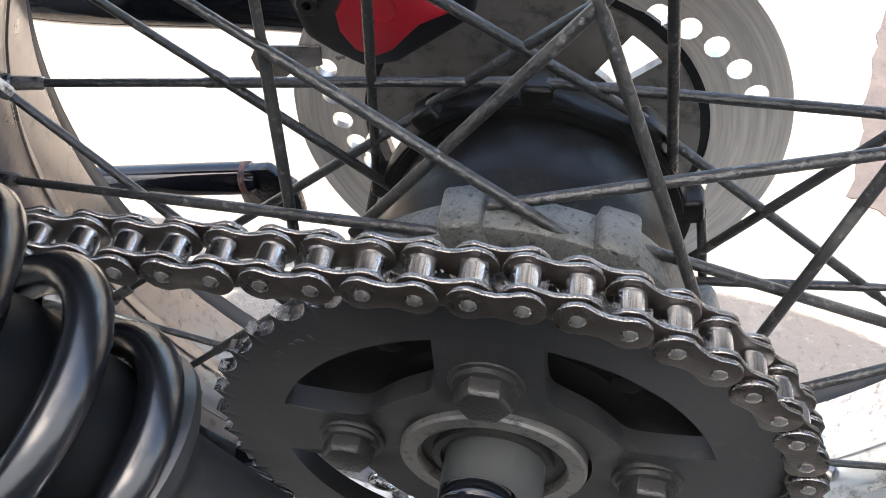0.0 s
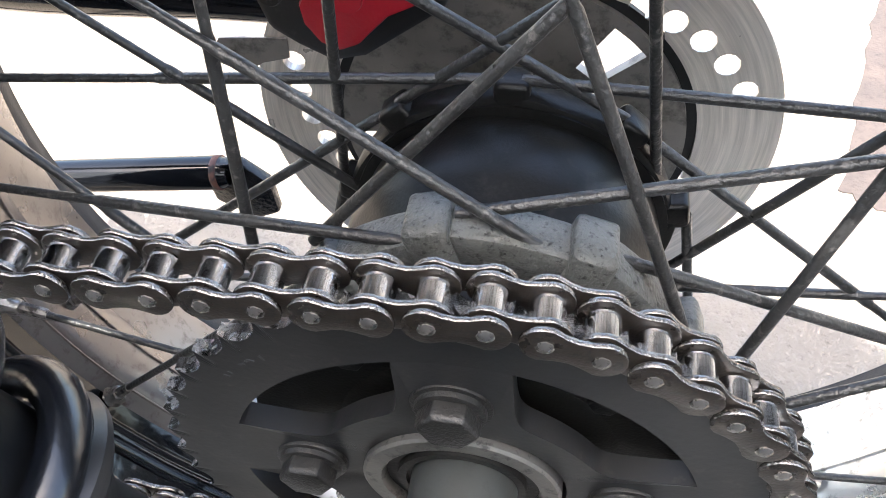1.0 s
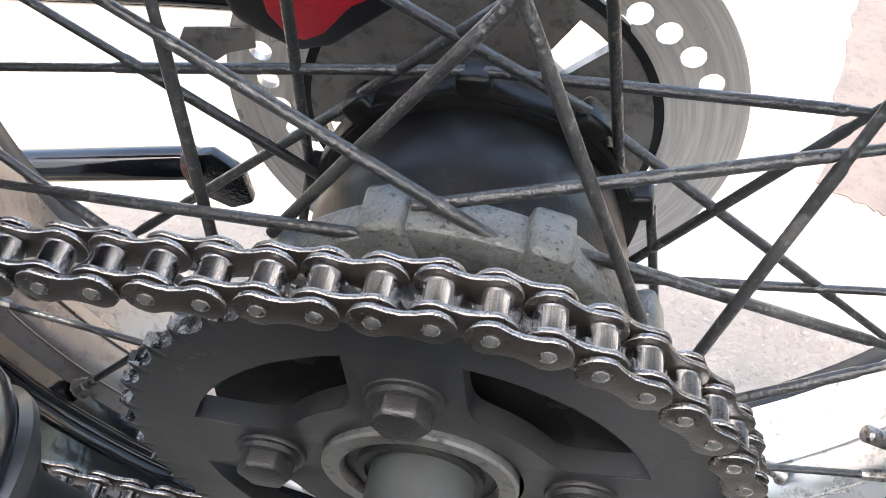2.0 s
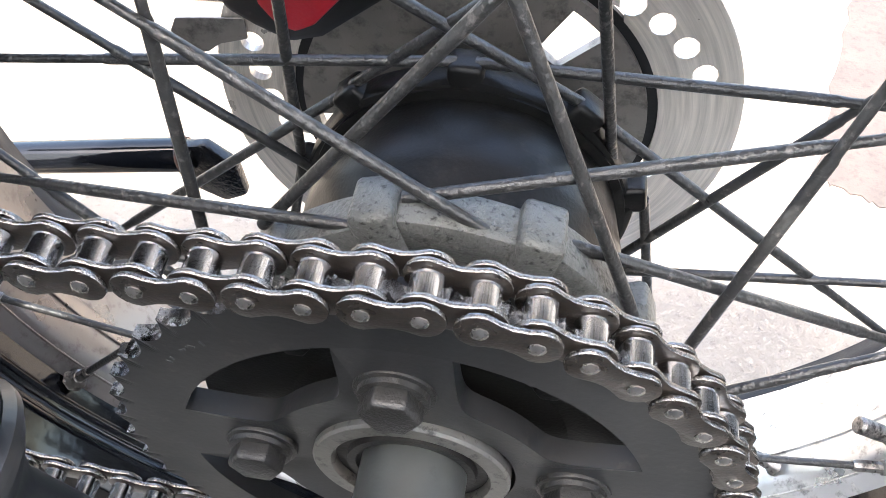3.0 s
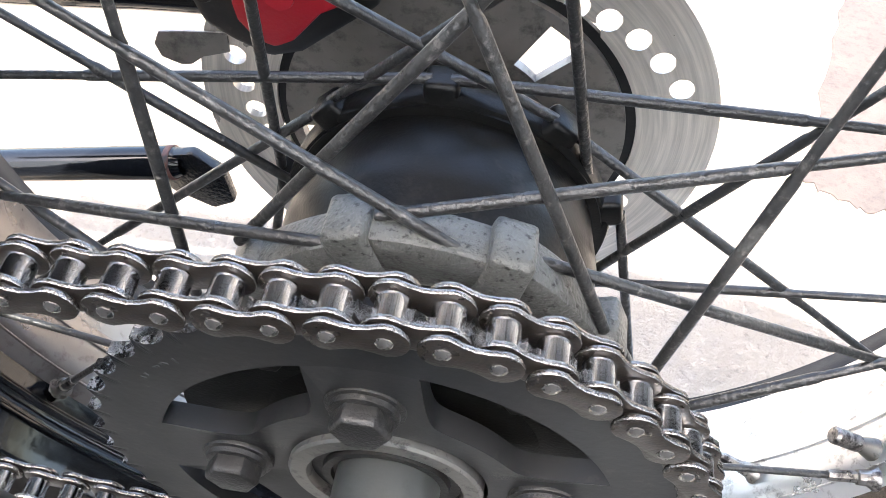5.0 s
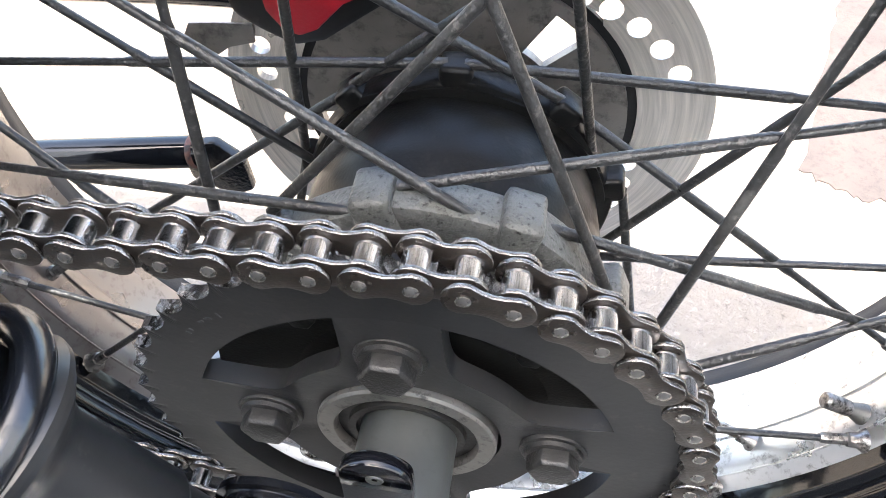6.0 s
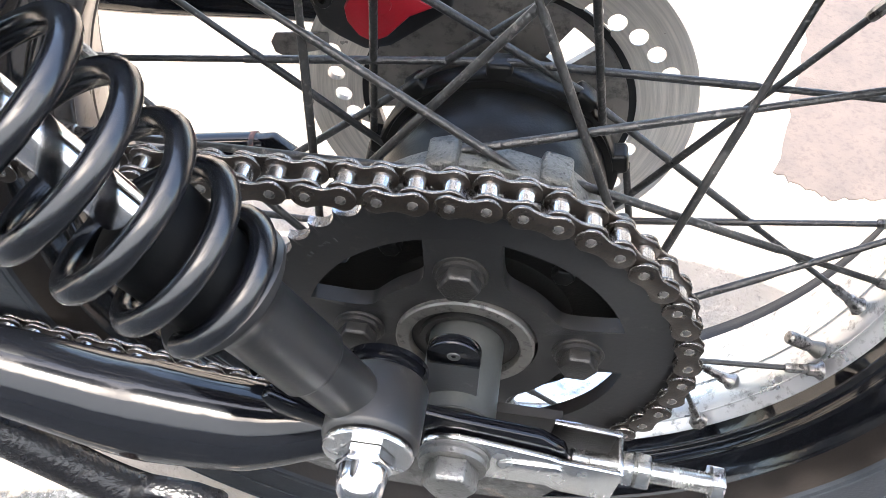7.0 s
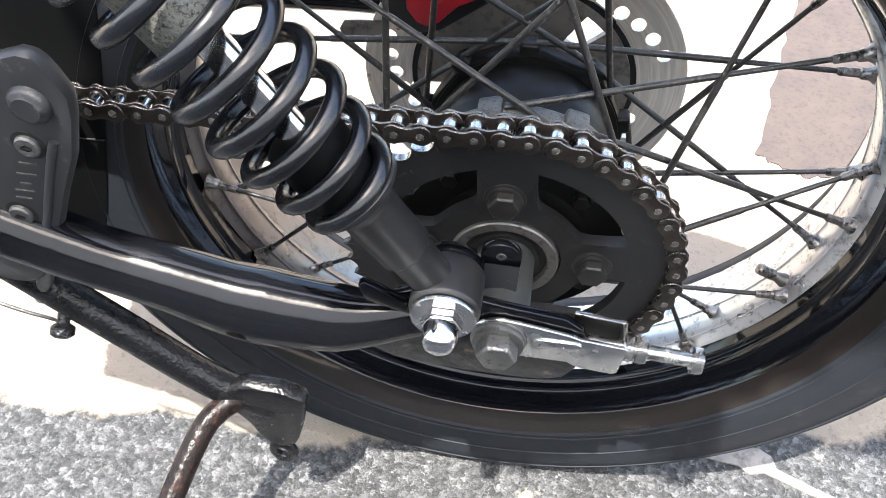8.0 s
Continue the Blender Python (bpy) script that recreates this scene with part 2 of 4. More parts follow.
def prism(outline, y0, y1, bevel=0.0, holes=()):
    """A plate: an outline in x, z pushed from y0 to y1."""
    bm = bmesh.new()
    vs = [bm.verts.new((x, y0, z)) for x, z in outline]
    f = bm.faces.new(vs)
    r = bmesh.ops.extrude_face_region(bm, geom=[f])
    bmesh.ops.translate(bm, verts=[v for v in r["geom"] if isinstance(v, bmesh.types.BMVert)], vec=(0, y1 - y0, 0))
    bmesh.ops.recalc_face_normals(bm, faces=bm.faces)
    if bevel:
        es = [e for e in bm.edges if len(e.link_faces) == 2 and e.calc_face_angle(0) > radians(40)]
        bmesh.ops.bevel(bm, geom=es, offset=bevel, segments=2, profile=0.5, affect="EDGES", clamp_overlap=True)
    return bm


def box(size, bevel=0.001, centre=(0, 0, 0), turn=None):
    bm = bmesh.new()
    bmesh.ops.create_cube(bm, size=1.0)
    bmesh.ops.scale(bm, verts=bm.verts, vec=size)
    if bevel:
        bmesh.ops.bevel(bm, geom=list(bm.edges), offset=bevel, segments=2, profile=0.5, affect="EDGES", clamp_overlap=True)
    if turn is not None:
        bmesh.ops.transform(bm, verts=bm.verts, matrix=turn)
    bmesh.ops.translate(bm, verts=bm.verts, vec=centre)
    return bm


def sweep(points, radius, segs=12, caps=True, closed=False):
    """A round bar along points; radius may be one number or one for each point, or pairs (across, up) for an oval."""
    bm = bmesh.new()
    pts = [Vector(p) for p in points]
    n = len(pts)
    up = Vector((0, 0, 1))
    d0 = (pts[1] - pts[0]).normalized()
    if abs(d0.dot(up)) > 0.95:
        up = Vector((0, 1, 0))
    side = d0.cross(up).normalized()
    rings = []
    for i, p in enumerate(pts):
        d = (pts[min(i + 1, n - 1)] - pts[max(i - 1, 0)]).normalized()
        side = (side - d * side.dot(d)).normalized()
        top = side.cross(d)
        r = radius[i] if isinstance(radius, (list, tuple)) else radius
        ra, rb = r if isinstance(r, tuple) else (r, r)
        rings.append([bm.verts.new(p + side * ra * math.cos(2 * math.pi * j / segs) + top * rb * math.sin(2 * math.pi * j / segs)) for j in range(segs)])
    for a, b in zip(rings, rings[1:]):
        for j in range(segs):
            bm.faces.new((a[j], a[(j + 1) % segs], b[(j + 1) % segs], b[j]))
    if caps:
        bm.faces.new(rings[0][::-1])
        bm.faces.new(rings[-1])
    bmesh.ops.recalc_face_normals(bm, faces=bm.faces)
    return bm


def smooth_path(points, n=12):
    """Catmull-Rom through points."""
    p = [Vector(q) for q in points]
    p = [p[0] * 2 - p[1]] + p + [p[-1] * 2 - p[-2]]
    out = []
    for i in range(1, len(p) - 2):
        for k in range(n):
            t = k / n
            out.append(0.5 * (2 * p[i] + (p[i + 1] - p[i - 1]) * t + (2 * p[i - 1] - 5 * p[i] + 4 * p[i + 1] - p[i + 2]) * t * t + (3 * p[i] - p[i - 1] - 3 * p[i + 1] + p[i + 2]) * t ** 3))
    out.append(p[-2])
    return out


def turned(bm, m):
    bmesh.ops.transform(bm, verts=bm.verts, matrix=m)
    return bm


def along(a, b):
    """The pose that lays the z axis from a to b, with its origin at a."""
    a, b = Vector(a), Vector(b)
    return Matrix.Translation(a) @ (b - a).to_track_quat("Z", "Y").to_matrix().to_4x4()


def hex_head(r, h, y0, sign=-1, dome=0.0):
    """A hexagon head on the y axis from y0, its face chamfered."""
    prof = [(0.0001, 0.0), (r, 0.0), (r, h * 0.85), (r * 0.9, h), (0.0001, h + dome)]
    bm = bmesh.new()
    rings = []
    for i in range(6):
        a = radians(60 * i)
        rings.append([bm.verts.new((q * math.cos(a), y0 + sign * y, q * math.sin(a))) for q, y in prof])
    for i in range(6):
        a, b = rings[i], rings[(i + 1) % 6]
        for j in range(len(prof) - 1):
            bm.faces.new((a[j], a[j + 1], b[j + 1], b[j]))
    bmesh.ops.remove_doubles(bm, verts=bm.verts, dist=0.0003)
    bmesh.ops.recalc_face_normals(bm, faces=bm.faces)
    bmesh.ops.bevel(bm, geom=[e for e in bm.edges if e.calc_face_angle(0) > radians(25)], offset=r * 0.05, segments=2, profile=0.5, affect="EDGES", clamp_overlap=True)
    return bm


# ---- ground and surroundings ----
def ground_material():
    """Pale cement over grey, stony asphalt, parted along an uneven edge, with scattered pale spots."""
    m = bpy.data.materials.new("stony_ground")
    m.use_nodes = True
    nt = m.node_tree
    n, link = nt.nodes, nt.links.new
    p = n["Principled BSDF"]
    co = n.new("ShaderNodeTexCoord")
    grit = n.new("ShaderNodeTexNoise")
    grit.inputs["Scale"].default_value = 120
    grit.inputs["Detail"].default_value = 5
    grit.inputs["Roughness"].default_value = 0.72
    link(co.outputs["Object"], grit.inputs["Vector"])
    vor = n.new("ShaderNodeTexVoronoi")
    vor.inputs["Scale"].default_value = 140
    vor.inputs["Randomness"].default_value = 1.0
    warp = n.new("ShaderNodeVectorMath")
    warp.operation = "MULTIPLY_ADD"
    link(grit.outputs["Color"], warp.inputs[0])
    warp.inputs[1].default_value = (0.030, 0.030, 0.030)
    link(co.outputs["Object"], warp.inputs[2])
    link(warp.outputs["Vector"], vor.inputs["Vector"])
    gap = n.new("ShaderNodeTexVoronoi")
    gap.feature = "DISTANCE_TO_EDGE"
    gap.inputs["Scale"].default_value = 140
    link(warp.outputs["Vector"], gap.inputs["Vector"])
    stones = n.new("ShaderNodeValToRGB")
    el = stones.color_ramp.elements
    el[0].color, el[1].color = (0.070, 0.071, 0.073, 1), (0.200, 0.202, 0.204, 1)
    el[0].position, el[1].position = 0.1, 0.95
    grey = n.new("ShaderNodeSeparateColor")
    link(vor.outputs["Color"], grey.inputs[0])
    link(grey.outputs[0], stones.inputs["Fac"])
    lift = n.new("ShaderNodeMapRange")
    lift.inputs["From Max"].default_value = 0.11
    lift.inputs["To Min"].default_value, lift.inputs["To Max"].default_value = 0.28, 1.0
    link(gap.outputs["Distance"], lift.inputs["Value"])
    rub = n.new("ShaderNodeMapRange")
    rub.inputs["From Min"].default_value, rub.inputs["From Max"].default_value = 0.3, 0.7
    rub.inputs["To Min"].default_value, rub.inputs["To Max"].default_value = 0.25, 1.5
    link(grit.outputs["Fac"], rub.inputs["Value"])
    fac = n.new("ShaderNodeMath")
    fac.operation = "MULTIPLY"
    link(lift.outputs["Result"], fac.inputs[0])
    link(rub.outputs["Result"], fac.inputs[1])
    tone = n.new("ShaderNodeVectorMath")
    tone.operation = "SCALE"
    link(stones.outputs["Color"], tone.inputs[0])
    link(fac.outputs[0], tone.inputs["Scale"])
    cement = n.new("ShaderNodeTexNoise")
    cement.inputs["Scale"].default_value = 9
    cement.inputs["Detail"].default_value = 9
    link(co.outputs["Object"], cement.inputs["Vector"])
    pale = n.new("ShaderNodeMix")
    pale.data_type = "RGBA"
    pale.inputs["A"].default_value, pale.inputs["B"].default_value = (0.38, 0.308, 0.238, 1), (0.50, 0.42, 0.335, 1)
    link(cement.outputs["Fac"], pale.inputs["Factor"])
    edge = n.new("ShaderNodeTexNoise")
    edge.inputs["Scale"].default_value = 2.2
    edge.inputs["Detail"].default_value = 8
    edge.inputs["Roughness"].default_value = 0.62
    link(co.outputs["Object"], edge.inputs["Vector"])
    cut = n.new("ShaderNodeValToRGB")
    cut.color_ramp.elements[0].position, cut.color_ramp.elements[1].position = 0.50, 0.53
    axes = n.new("ShaderNodeSeparateXYZ")
    link(co.outputs["Object"], axes.inputs[0])
    away = n.new("ShaderNodeMapRange")
    away.inputs["From Min"].default_value, away.inputs["From Max"].default_value = -0.02, 0.18
    away.inputs["To Min"].default_value, away.inputs["To Max"].default_value = -0.35, 0.35
    slant = n.new("ShaderNodeMath")
    slant.operation = "MULTIPLY_ADD"
    link(axes.outputs["X"], slant.inputs[0])
    slant.inputs[1].default_value = -0.1
    link(axes.outputs["Y"], slant.inputs[2])
    link(slant.outputs[0], away.inputs["Value"])
    lean = n.new("ShaderNodeMath")
    lean.operation = "ADD"
    link(edge.outputs["Fac"], lean.inputs[0])
    link(away.outputs["Result"], lean.inputs[1])
    scatter = n.new("ShaderNodeTexNoise")
    scatter.inputs["Scale"].default_value = 13
    scatter.inputs["Detail"].default_value = 7
    scatter.inputs["Roughness"].default_value = 0.6
    link(co.outputs["Object"], scatter.inputs["Vector"])
    spots = n.new("ShaderNodeMath")
    spots.operation = "MULTIPLY_ADD"
    link(scatter.outputs["Fac"], spots.inputs[0])
    spots.inputs[1].default_value, spots.inputs[2].default_value = 1.0, -0.13
    most = n.new("ShaderNodeMath")
    most.operation = "MAXIMUM"
    link(lean.outputs[0], most.inputs[0])
    link(spots.outputs[0], most.inputs[1])
    link(most.outputs[0], cut.inputs["Fac"])
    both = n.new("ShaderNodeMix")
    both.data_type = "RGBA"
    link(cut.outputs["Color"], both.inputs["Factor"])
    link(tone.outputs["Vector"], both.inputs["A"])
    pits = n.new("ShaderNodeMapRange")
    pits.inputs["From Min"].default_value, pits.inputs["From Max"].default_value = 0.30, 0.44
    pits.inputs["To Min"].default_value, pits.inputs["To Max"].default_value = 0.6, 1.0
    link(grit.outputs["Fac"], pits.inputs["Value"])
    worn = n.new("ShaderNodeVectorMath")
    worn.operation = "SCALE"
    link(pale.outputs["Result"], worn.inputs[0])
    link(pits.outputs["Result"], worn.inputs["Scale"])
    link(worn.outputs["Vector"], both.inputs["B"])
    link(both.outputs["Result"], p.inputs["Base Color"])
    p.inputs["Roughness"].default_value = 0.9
    b = n.new("ShaderNodeBump")
    b.inputs["Strength"].default_value = 0.8
    b.inputs["Distance"].default_value = 0.006
    link(fac.outputs[0], b.inputs["Height"])
    link(b.outputs["Normal"], p.inputs["Normal"])
    return m


def sheet(name, x0, x1, y0, y1, z):
    bm = bmesh.new()
    bm.faces.new([bm.verts.new(c) for c in ((x0, y0, z), (x1, y0, z), (x1, y1, z), (x0, y1, z))])
    return bm


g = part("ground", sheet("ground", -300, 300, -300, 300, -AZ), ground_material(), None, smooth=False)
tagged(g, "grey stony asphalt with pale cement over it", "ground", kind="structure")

def flat_patch(pts, h):
    bm = bmesh.new()
    f = bm.faces.new([bm.verts.new((x, y, 0.0)) for x, y in pts])
    r = bmesh.ops.extrude_face_region(bm, geom=[f])
    bmesh.ops.translate(bm, verts=[v for v in r["geom"] if isinstance(v, bmesh.types.BMVert)], vec=(0, 0, h))
    bmesh.ops.recalc_face_normals(bm, faces=bm.faces)
    return bm


# sunlit strip on the shaded ground, put into the patch's pale colour
M_SUN_FLECK = mat("pale_sun_fleck", (0.26, 0.24, 0.22), 0.9, vary=0.4, scale=60, bump=1.0, bump_scale=200, dirt=(0.07, 0.062, 0.057), dirt_amount=0.5, dirt_scale=90, soft=0.2)
part("cement_smear", flat_patch([(0.222, 0.070), (0.236, 0.080), (0.262, 0.088), (0.285, 0.086), (0.297, 0.079), (0.300, 0.066), (0.322, 0.057), (0.345, 0.047), (0.362, 0.042), (0.356, 0.037), (0.332, 0.043), (0.306, 0.053), (0.288, 0.060), (0.272, 0.056), (0.262, 0.064), (0.240, 0.066)], 0.004), M_SUN_FLECK, None, at=(0, 0, -AZ - 0.002))
tagged(bpy.context.scene.objects["cement_smear"], "pale patch on the asphalt with a sun fleck put into its colour", "cement")


def stone_slab():
    rng = random.Random(4)
    pts = [(0.325, 0.545), (0.345, 0.525), (0.385, 0.508), (0.44, 0.515), (0.52, 0.548), (0.62, 0.575), (0.78, 0.62), (0.86, 1.20), (0.70, 1.34), (0.49, 1.30), (0.425, 0.92), (0.375, 0.74)]
    rough = []
    for (xa, ya), (xb, yb) in zip(pts, pts[1:] + pts[:1]):
        for k in range(7):
            t = k / 7
            rough.append((xa + (xb - xa) * t + rng.uniform(-0.0045, 0.0045), ya + (yb - ya) * t + rng.uniform(-0.0045, 0.0045)))
    bm = flat_patch(rough, 0.0035)
    return bm


M_STONE = mat("pink_sandstone", (0.040, 0.030, 0.0258), 0.85, vary=0.6, scale=26, bump=1.0, bump_scale=160, dirt=(0.009, 0.0065, 0.0055), dirt_amount=0.40, dirt_scale=120, soft=0.34)
# copy of the stone, its colour lightened to offset the shade there
M_STONE_LIFTED = mat("sandstone_lifted_for_shade", (0.105, 0.082, 0.072), 0.85, vary=0.4, scale=45, bump=1.0, bump_scale=160, dirt=(0.15, 0.13, 0.12), dirt_amount=0.3, dirt_scale=110, soft=0.16)
slab = part("paving_stone", stone_slab(), M_STONE, None, at=(0, 0, -AZ - 0.002))
tagged(slab, "rough pink sandstone slab lying in pale cement", "paving stone")
slab2 = part("paving_stone", prism([(0.255, 0.0), (0.40, -0.03), (0.62, -0.02), (0.66, 0.07), (0.50, 0.10), (0.35, 0.105), (0.27, 0.085)], 0.0, 0.0105, 0.003), M_STONE_LIFTED, None, at=(0, 0, -AZ - 0.002))
slab2.matrix_basis = Matrix.Translation((0, 0, 0.0085)) @ Matrix.Rotation(-math.pi / 2, 4, "X") @ Matrix.Scale(-1, 4, (0, 0, 1))
tagged(slab2, "small pinkish stone slab beside the tyre", "paving stone")

# ---- rear wheel ----
WY = 0.106       # middle of the wheel
wheel = thing("rear_wheel", (0, WY, -AZ), "spoked motorcycle rear wheel with silver rim bed and black tyre", "wheel", "motorcycle")
bed = [(0.2455, 0.000), (0.2458, 0.009), (0.2472, 0.014), (0.2500, 0.019), (0.2522, 0.0225), (0.2535, 0.0245), (0.2545, 0.0255)]
near_bed = [(r, y * 0.80) for r, y in bed]
back = [(0.2600, 0.026), (0.258, 0.018), (0.254, 0.008), (0.252, 0.0)]
rim = part("rim", lathe([(r, WY - y) for r, y in near_bed[::-1]] + [(r, WY + y) for r, y in bed[1:]] + [(r, WY + y) for r, y in back] + [(r, WY - y) for r, y in back[:-1][::-1]], 180), M_RIM, wheel, "satin silver rim bed with grime spots and a browner forward part")
lip = [(0.2543, 0.0290), (0.2541, 0.0300), (0.2532, 0.0309), (0.2529, 0.0318), (0.2533, 0.0328), (0.2548, 0.0337), (0.2556, 0.0350), (0.2564, 0.0405), (0.2562, 0.0414), (0.2555, 0.0421), (0.2554, 0.0430), (0.2561, 0.0440), (0.2577, 0.0450), (0.2598, 0.0520), (0.2620, 0.0610), (0.2635, 0.0635), (0.2660, 0.0630), (0.2680, 0.054), (0.262, 0.026)]
# the chrome wall's dark reflections are put into its black colour
part("rim_wall", lathe([(r, WY - y) for r, y in [(0.2540, 0.0196)] + lip], 180), M_GLOSS, rim, "near side wall of the rim, dark reflections put into its gloss black")
part("rim_wall", lathe([(r, WY + y) for r, y in [(0.2540, 0.0248), (0.2556, 0.0400), (0.2598, 0.0520)] + lip[-6:]], 180), M_RIM, rim, "satin silver far side wall")
ty = [(0.2630, 0.0615), (0.2640, 0.0665), (0.2668, 0.0720), (0.2715, 0.0790), (0.2725, 0.0815), (0.2745, 0.0822), (0.285, 0.0835), (0.300, 0.0845), (0.318, 0.0845), (0.3300, 0.0835), (0.3370, 0.0790), (0.3400, 0.070), (0.3415, 0.045), (0.342, 0.0)]
tyre = part("tyre", lathe([(r, WY - y) for r, y in ty[3:]] + [(r, WY + y) for r, y in ty[::-1][1:]] + [(0.262, WY + 0.050), (0.262, WY - 0.050), (0.268, WY - 0.070)], 180), M_TYRE, wheel, "dark grey rubber tyre with a moulded side")
part("bead_band", lathe([(r, WY - y) for r, y in ty[:4]] + [(0.274, WY - 0.072), (0.266, WY - 0.058)], 180), M_TYRE_BEAD, tyre, "browned rubber band beside the rim")
for r, y in ((0.2757, 0.0827), (0.2992, 0.0849), (0.3265, 0.0842)):
    part("moulded_line", lathe([(r - 0.0006, WY - y + 0.0004), (r, WY - y - 0.0005), (r + 0.0006, WY - y + 0.0004)], 160), M_TYRE, tyre)
for y in (-0.013, 0.012):
    part("rolled_seam", lathe([(0.2462, WY + y - 0.0009), (0.2452, WY + y - 0.0003), (0.2452, WY + y + 0.0003), (0.2462, WY + y + 0.0009)], 160), M_RIM, rim)
stem = [Vector((r * math.cos(radians(a)) - 0.003, y, r * math.sin(radians(a)))) for r, a, y in ((0.2470, 338.4, 0.101), (0.2425, 338.5, 0.101), (0.2365, 338.7, 0.1005), (0.2360, 338.7, 0.1005), (0.2205, 339.2, 0.099), (0.2195, 339.2, 0.099))]
valve = part("valve_stem", sweep(stem[:3], [0.0062, 0.0050, 0.0034], 16), M_RACE, wheel, "bare metal valve stem")
part("cap", sweep(stem[3:], [0.0046, 0.0046, 0.0034], 14), M_NIPPLE, valve, "grimy metal valve cap")

# hub: drum, flanges, lugs
hub = part("hub", lathe([(0.018, 0.026), (0.052, 0.026), (0.0560, 0.029), (0.0565, 0.052), (0.0575, 0.062), (0.0575, 0.076), (0.066, 0.080), (0.066, 0.090), (0.070, 0.100), (0.071, 0.112), (0.069, 0.126), (0.0675, 0.1366), (0.072, 0.137), (0.072, 0.152), (0.062, 0.154), (0.052, 0.172), (0.050, 0.190), (0.018, 0.190)], 72), M_HUB, wheel, "black cast hub with spoke lugs")


def lug_mesh(material, size):
    bm = box(size, 0.0030)
    for v in bm.verts:
        k = 1.0 - 0.05 * (v.co.z / size[2] * 2 + 1.0)
        v.co.x *= k
        v.co.y *= k
    for f in bm.faces:
        f.smooth = True
    me = bpy.data.meshes.new("lug")
    bm.to_mesh(me)
    bm.free()
    me.materials.append(material)
    return me


part("flange", lathe([(0.052, 0.0595), (0.0650, 0.0595), (0.0662, 0.0607), (0.0662, 0.0768), (0.052, 0.0768)], 72), M_LUG, hub, "grey cast flange")
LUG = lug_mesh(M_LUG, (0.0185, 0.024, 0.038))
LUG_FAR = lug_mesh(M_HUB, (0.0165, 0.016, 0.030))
# nine lugs a side; each takes two spokes: (lug angle, rim angle ahead, rim angle behind)
NEAR = [(104, 170.1, 36.4), (144, 211.8, 75.1), (184, 255.1, 114.8), (224, 297.7, 153.3), (264, 337.8, 191.0), (304, 372.7, 230.6), (-16, 54.1, -87.4), (24, 93.9, -45.8), (64, 132.8, -2.5)]
FAR = [(93, 161.8, 26.6), (133, 203.2, 64.5), (173, 241.1, 104.6), (213, 279.5, 143.3), (253, 320.5, 188.7), (293, 365.0, 225.0), (-27, 44.0, 267.4), (13, 84.6, -57.0), (53, 124.5, -14.2)]


# spokes that sit off the middle of their lug: (shift ahead or behind, shift up, rim angle)
NEAR_OFF = {(64, 1): (-0.0062, -0.0042, 133.4), (184, -1): (-0.0156, -0.0005, 112.5), (24, 1): (0.0008, -0.0005, 94.8), (104, -1): (-0.0004, 0.0011, 35.2), (104, 1): (-0.0024, -0.0059, 169.8), (-16, 1): (0.0099, -0.0016, 56.2), (144, -1): (-0.0072, 0.0044, 72.9), (64, -1): (-0.0022, -0.0018, -0.8)}
FAR_OFF = {(13, 1): (-0.0133, 0.0, 84.6), (53, 1): (0.0013, -0.0022, 126.3), (213, -1): (0.0199, 0.0285, 143.7), (293, 1): (-0.0035, 0.0257, 366.2), (53, -1): (0.0007, -0.0031, -12.0), (133, 1): (0.0008, -0.0009, 199.1)}


def web_mesh(material, top, y0, y1):
    """A cast web between two lugs, lower in the middle of its run."""
    arc = [-19 + 36 * k / 12 for k in range(13)]
    out = [(0.0640, -19.0)] + [(top - 0.0006 * (a + 19) / 9 - 0.0010 * math.cos(radians(a * 5)), a) for a in arc] + [(0.0640, 17.0)]
    bm = prism([(r * math.sin(radians(a)), r * math.cos(radians(a))) for r, a in out], y0, y1, 0.0030)
    return mesh_of("web", bm, material)


# near lugs, webs and flange are grey, the far ones black
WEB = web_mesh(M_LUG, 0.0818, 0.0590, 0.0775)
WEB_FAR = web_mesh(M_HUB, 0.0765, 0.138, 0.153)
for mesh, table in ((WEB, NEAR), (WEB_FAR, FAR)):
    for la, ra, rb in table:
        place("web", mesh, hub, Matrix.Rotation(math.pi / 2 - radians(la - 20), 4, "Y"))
for table, hy, out in ((NEAR, 0.067, -1), (FAR, 0.145, 1)):
    for la, ra, rb in table:
        a = radians(la)
        turn = a + radians(4.0 if la == 104 else 0.0)
        rl = 0.0668 if out < 0 else 0.0665
        m = Matrix.Translation((rl * math.cos(turn), hy + 0.001, rl * math.sin(turn))) @ Matrix.Rotation(math.pi / 2 - turn - radians(12.0 if la == 64 else 0.0), 4, "Y")
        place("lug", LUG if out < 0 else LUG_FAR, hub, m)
        for rim_a, side in ((ra, 1), (rb, -1)):
            dx, dz, rim_a = (NEAR_OFF if out < 0 else FAR_OFF).get((la, side), (0.0, 0.0, rim_a))
            b = radians(rim_a)
            tang = Vector((-math.sin(a), 0, math.cos(a))) * side
            p0 = Vector((0.0800 * math.cos(a) + dx, hy, 0.0800 * math.sin(a) + dz)) + tang * 0.0040
            if out < 0:
                p0.y += -0.005 if side > 0 else 0.003
            p1 = Vector((0.2455 * math.cos(b) - 0.003, 0.086 if out < 0 else 0.111, 0.2455 * math.sin(b)))
            part("spoke", sweep([p0, p0.lerp(p1, 0.60), p0.lerp(p1, 0.61), p1], [0.0024, 0.0024, 0.0019, 0.0019], 12), M_SPOKE, wheel)
            part("nipple", sweep([p1.lerp(p0, q) for q in (0.095, 0.088, 0.034, 0.030, 0.006, -0.01)], [0.0025, 0.0031, 0.0032, 0.0041, 0.0045, 0.0070], 8), M_NIPPLE, wheel)

# ---- brake disc ----
DY = 0.206
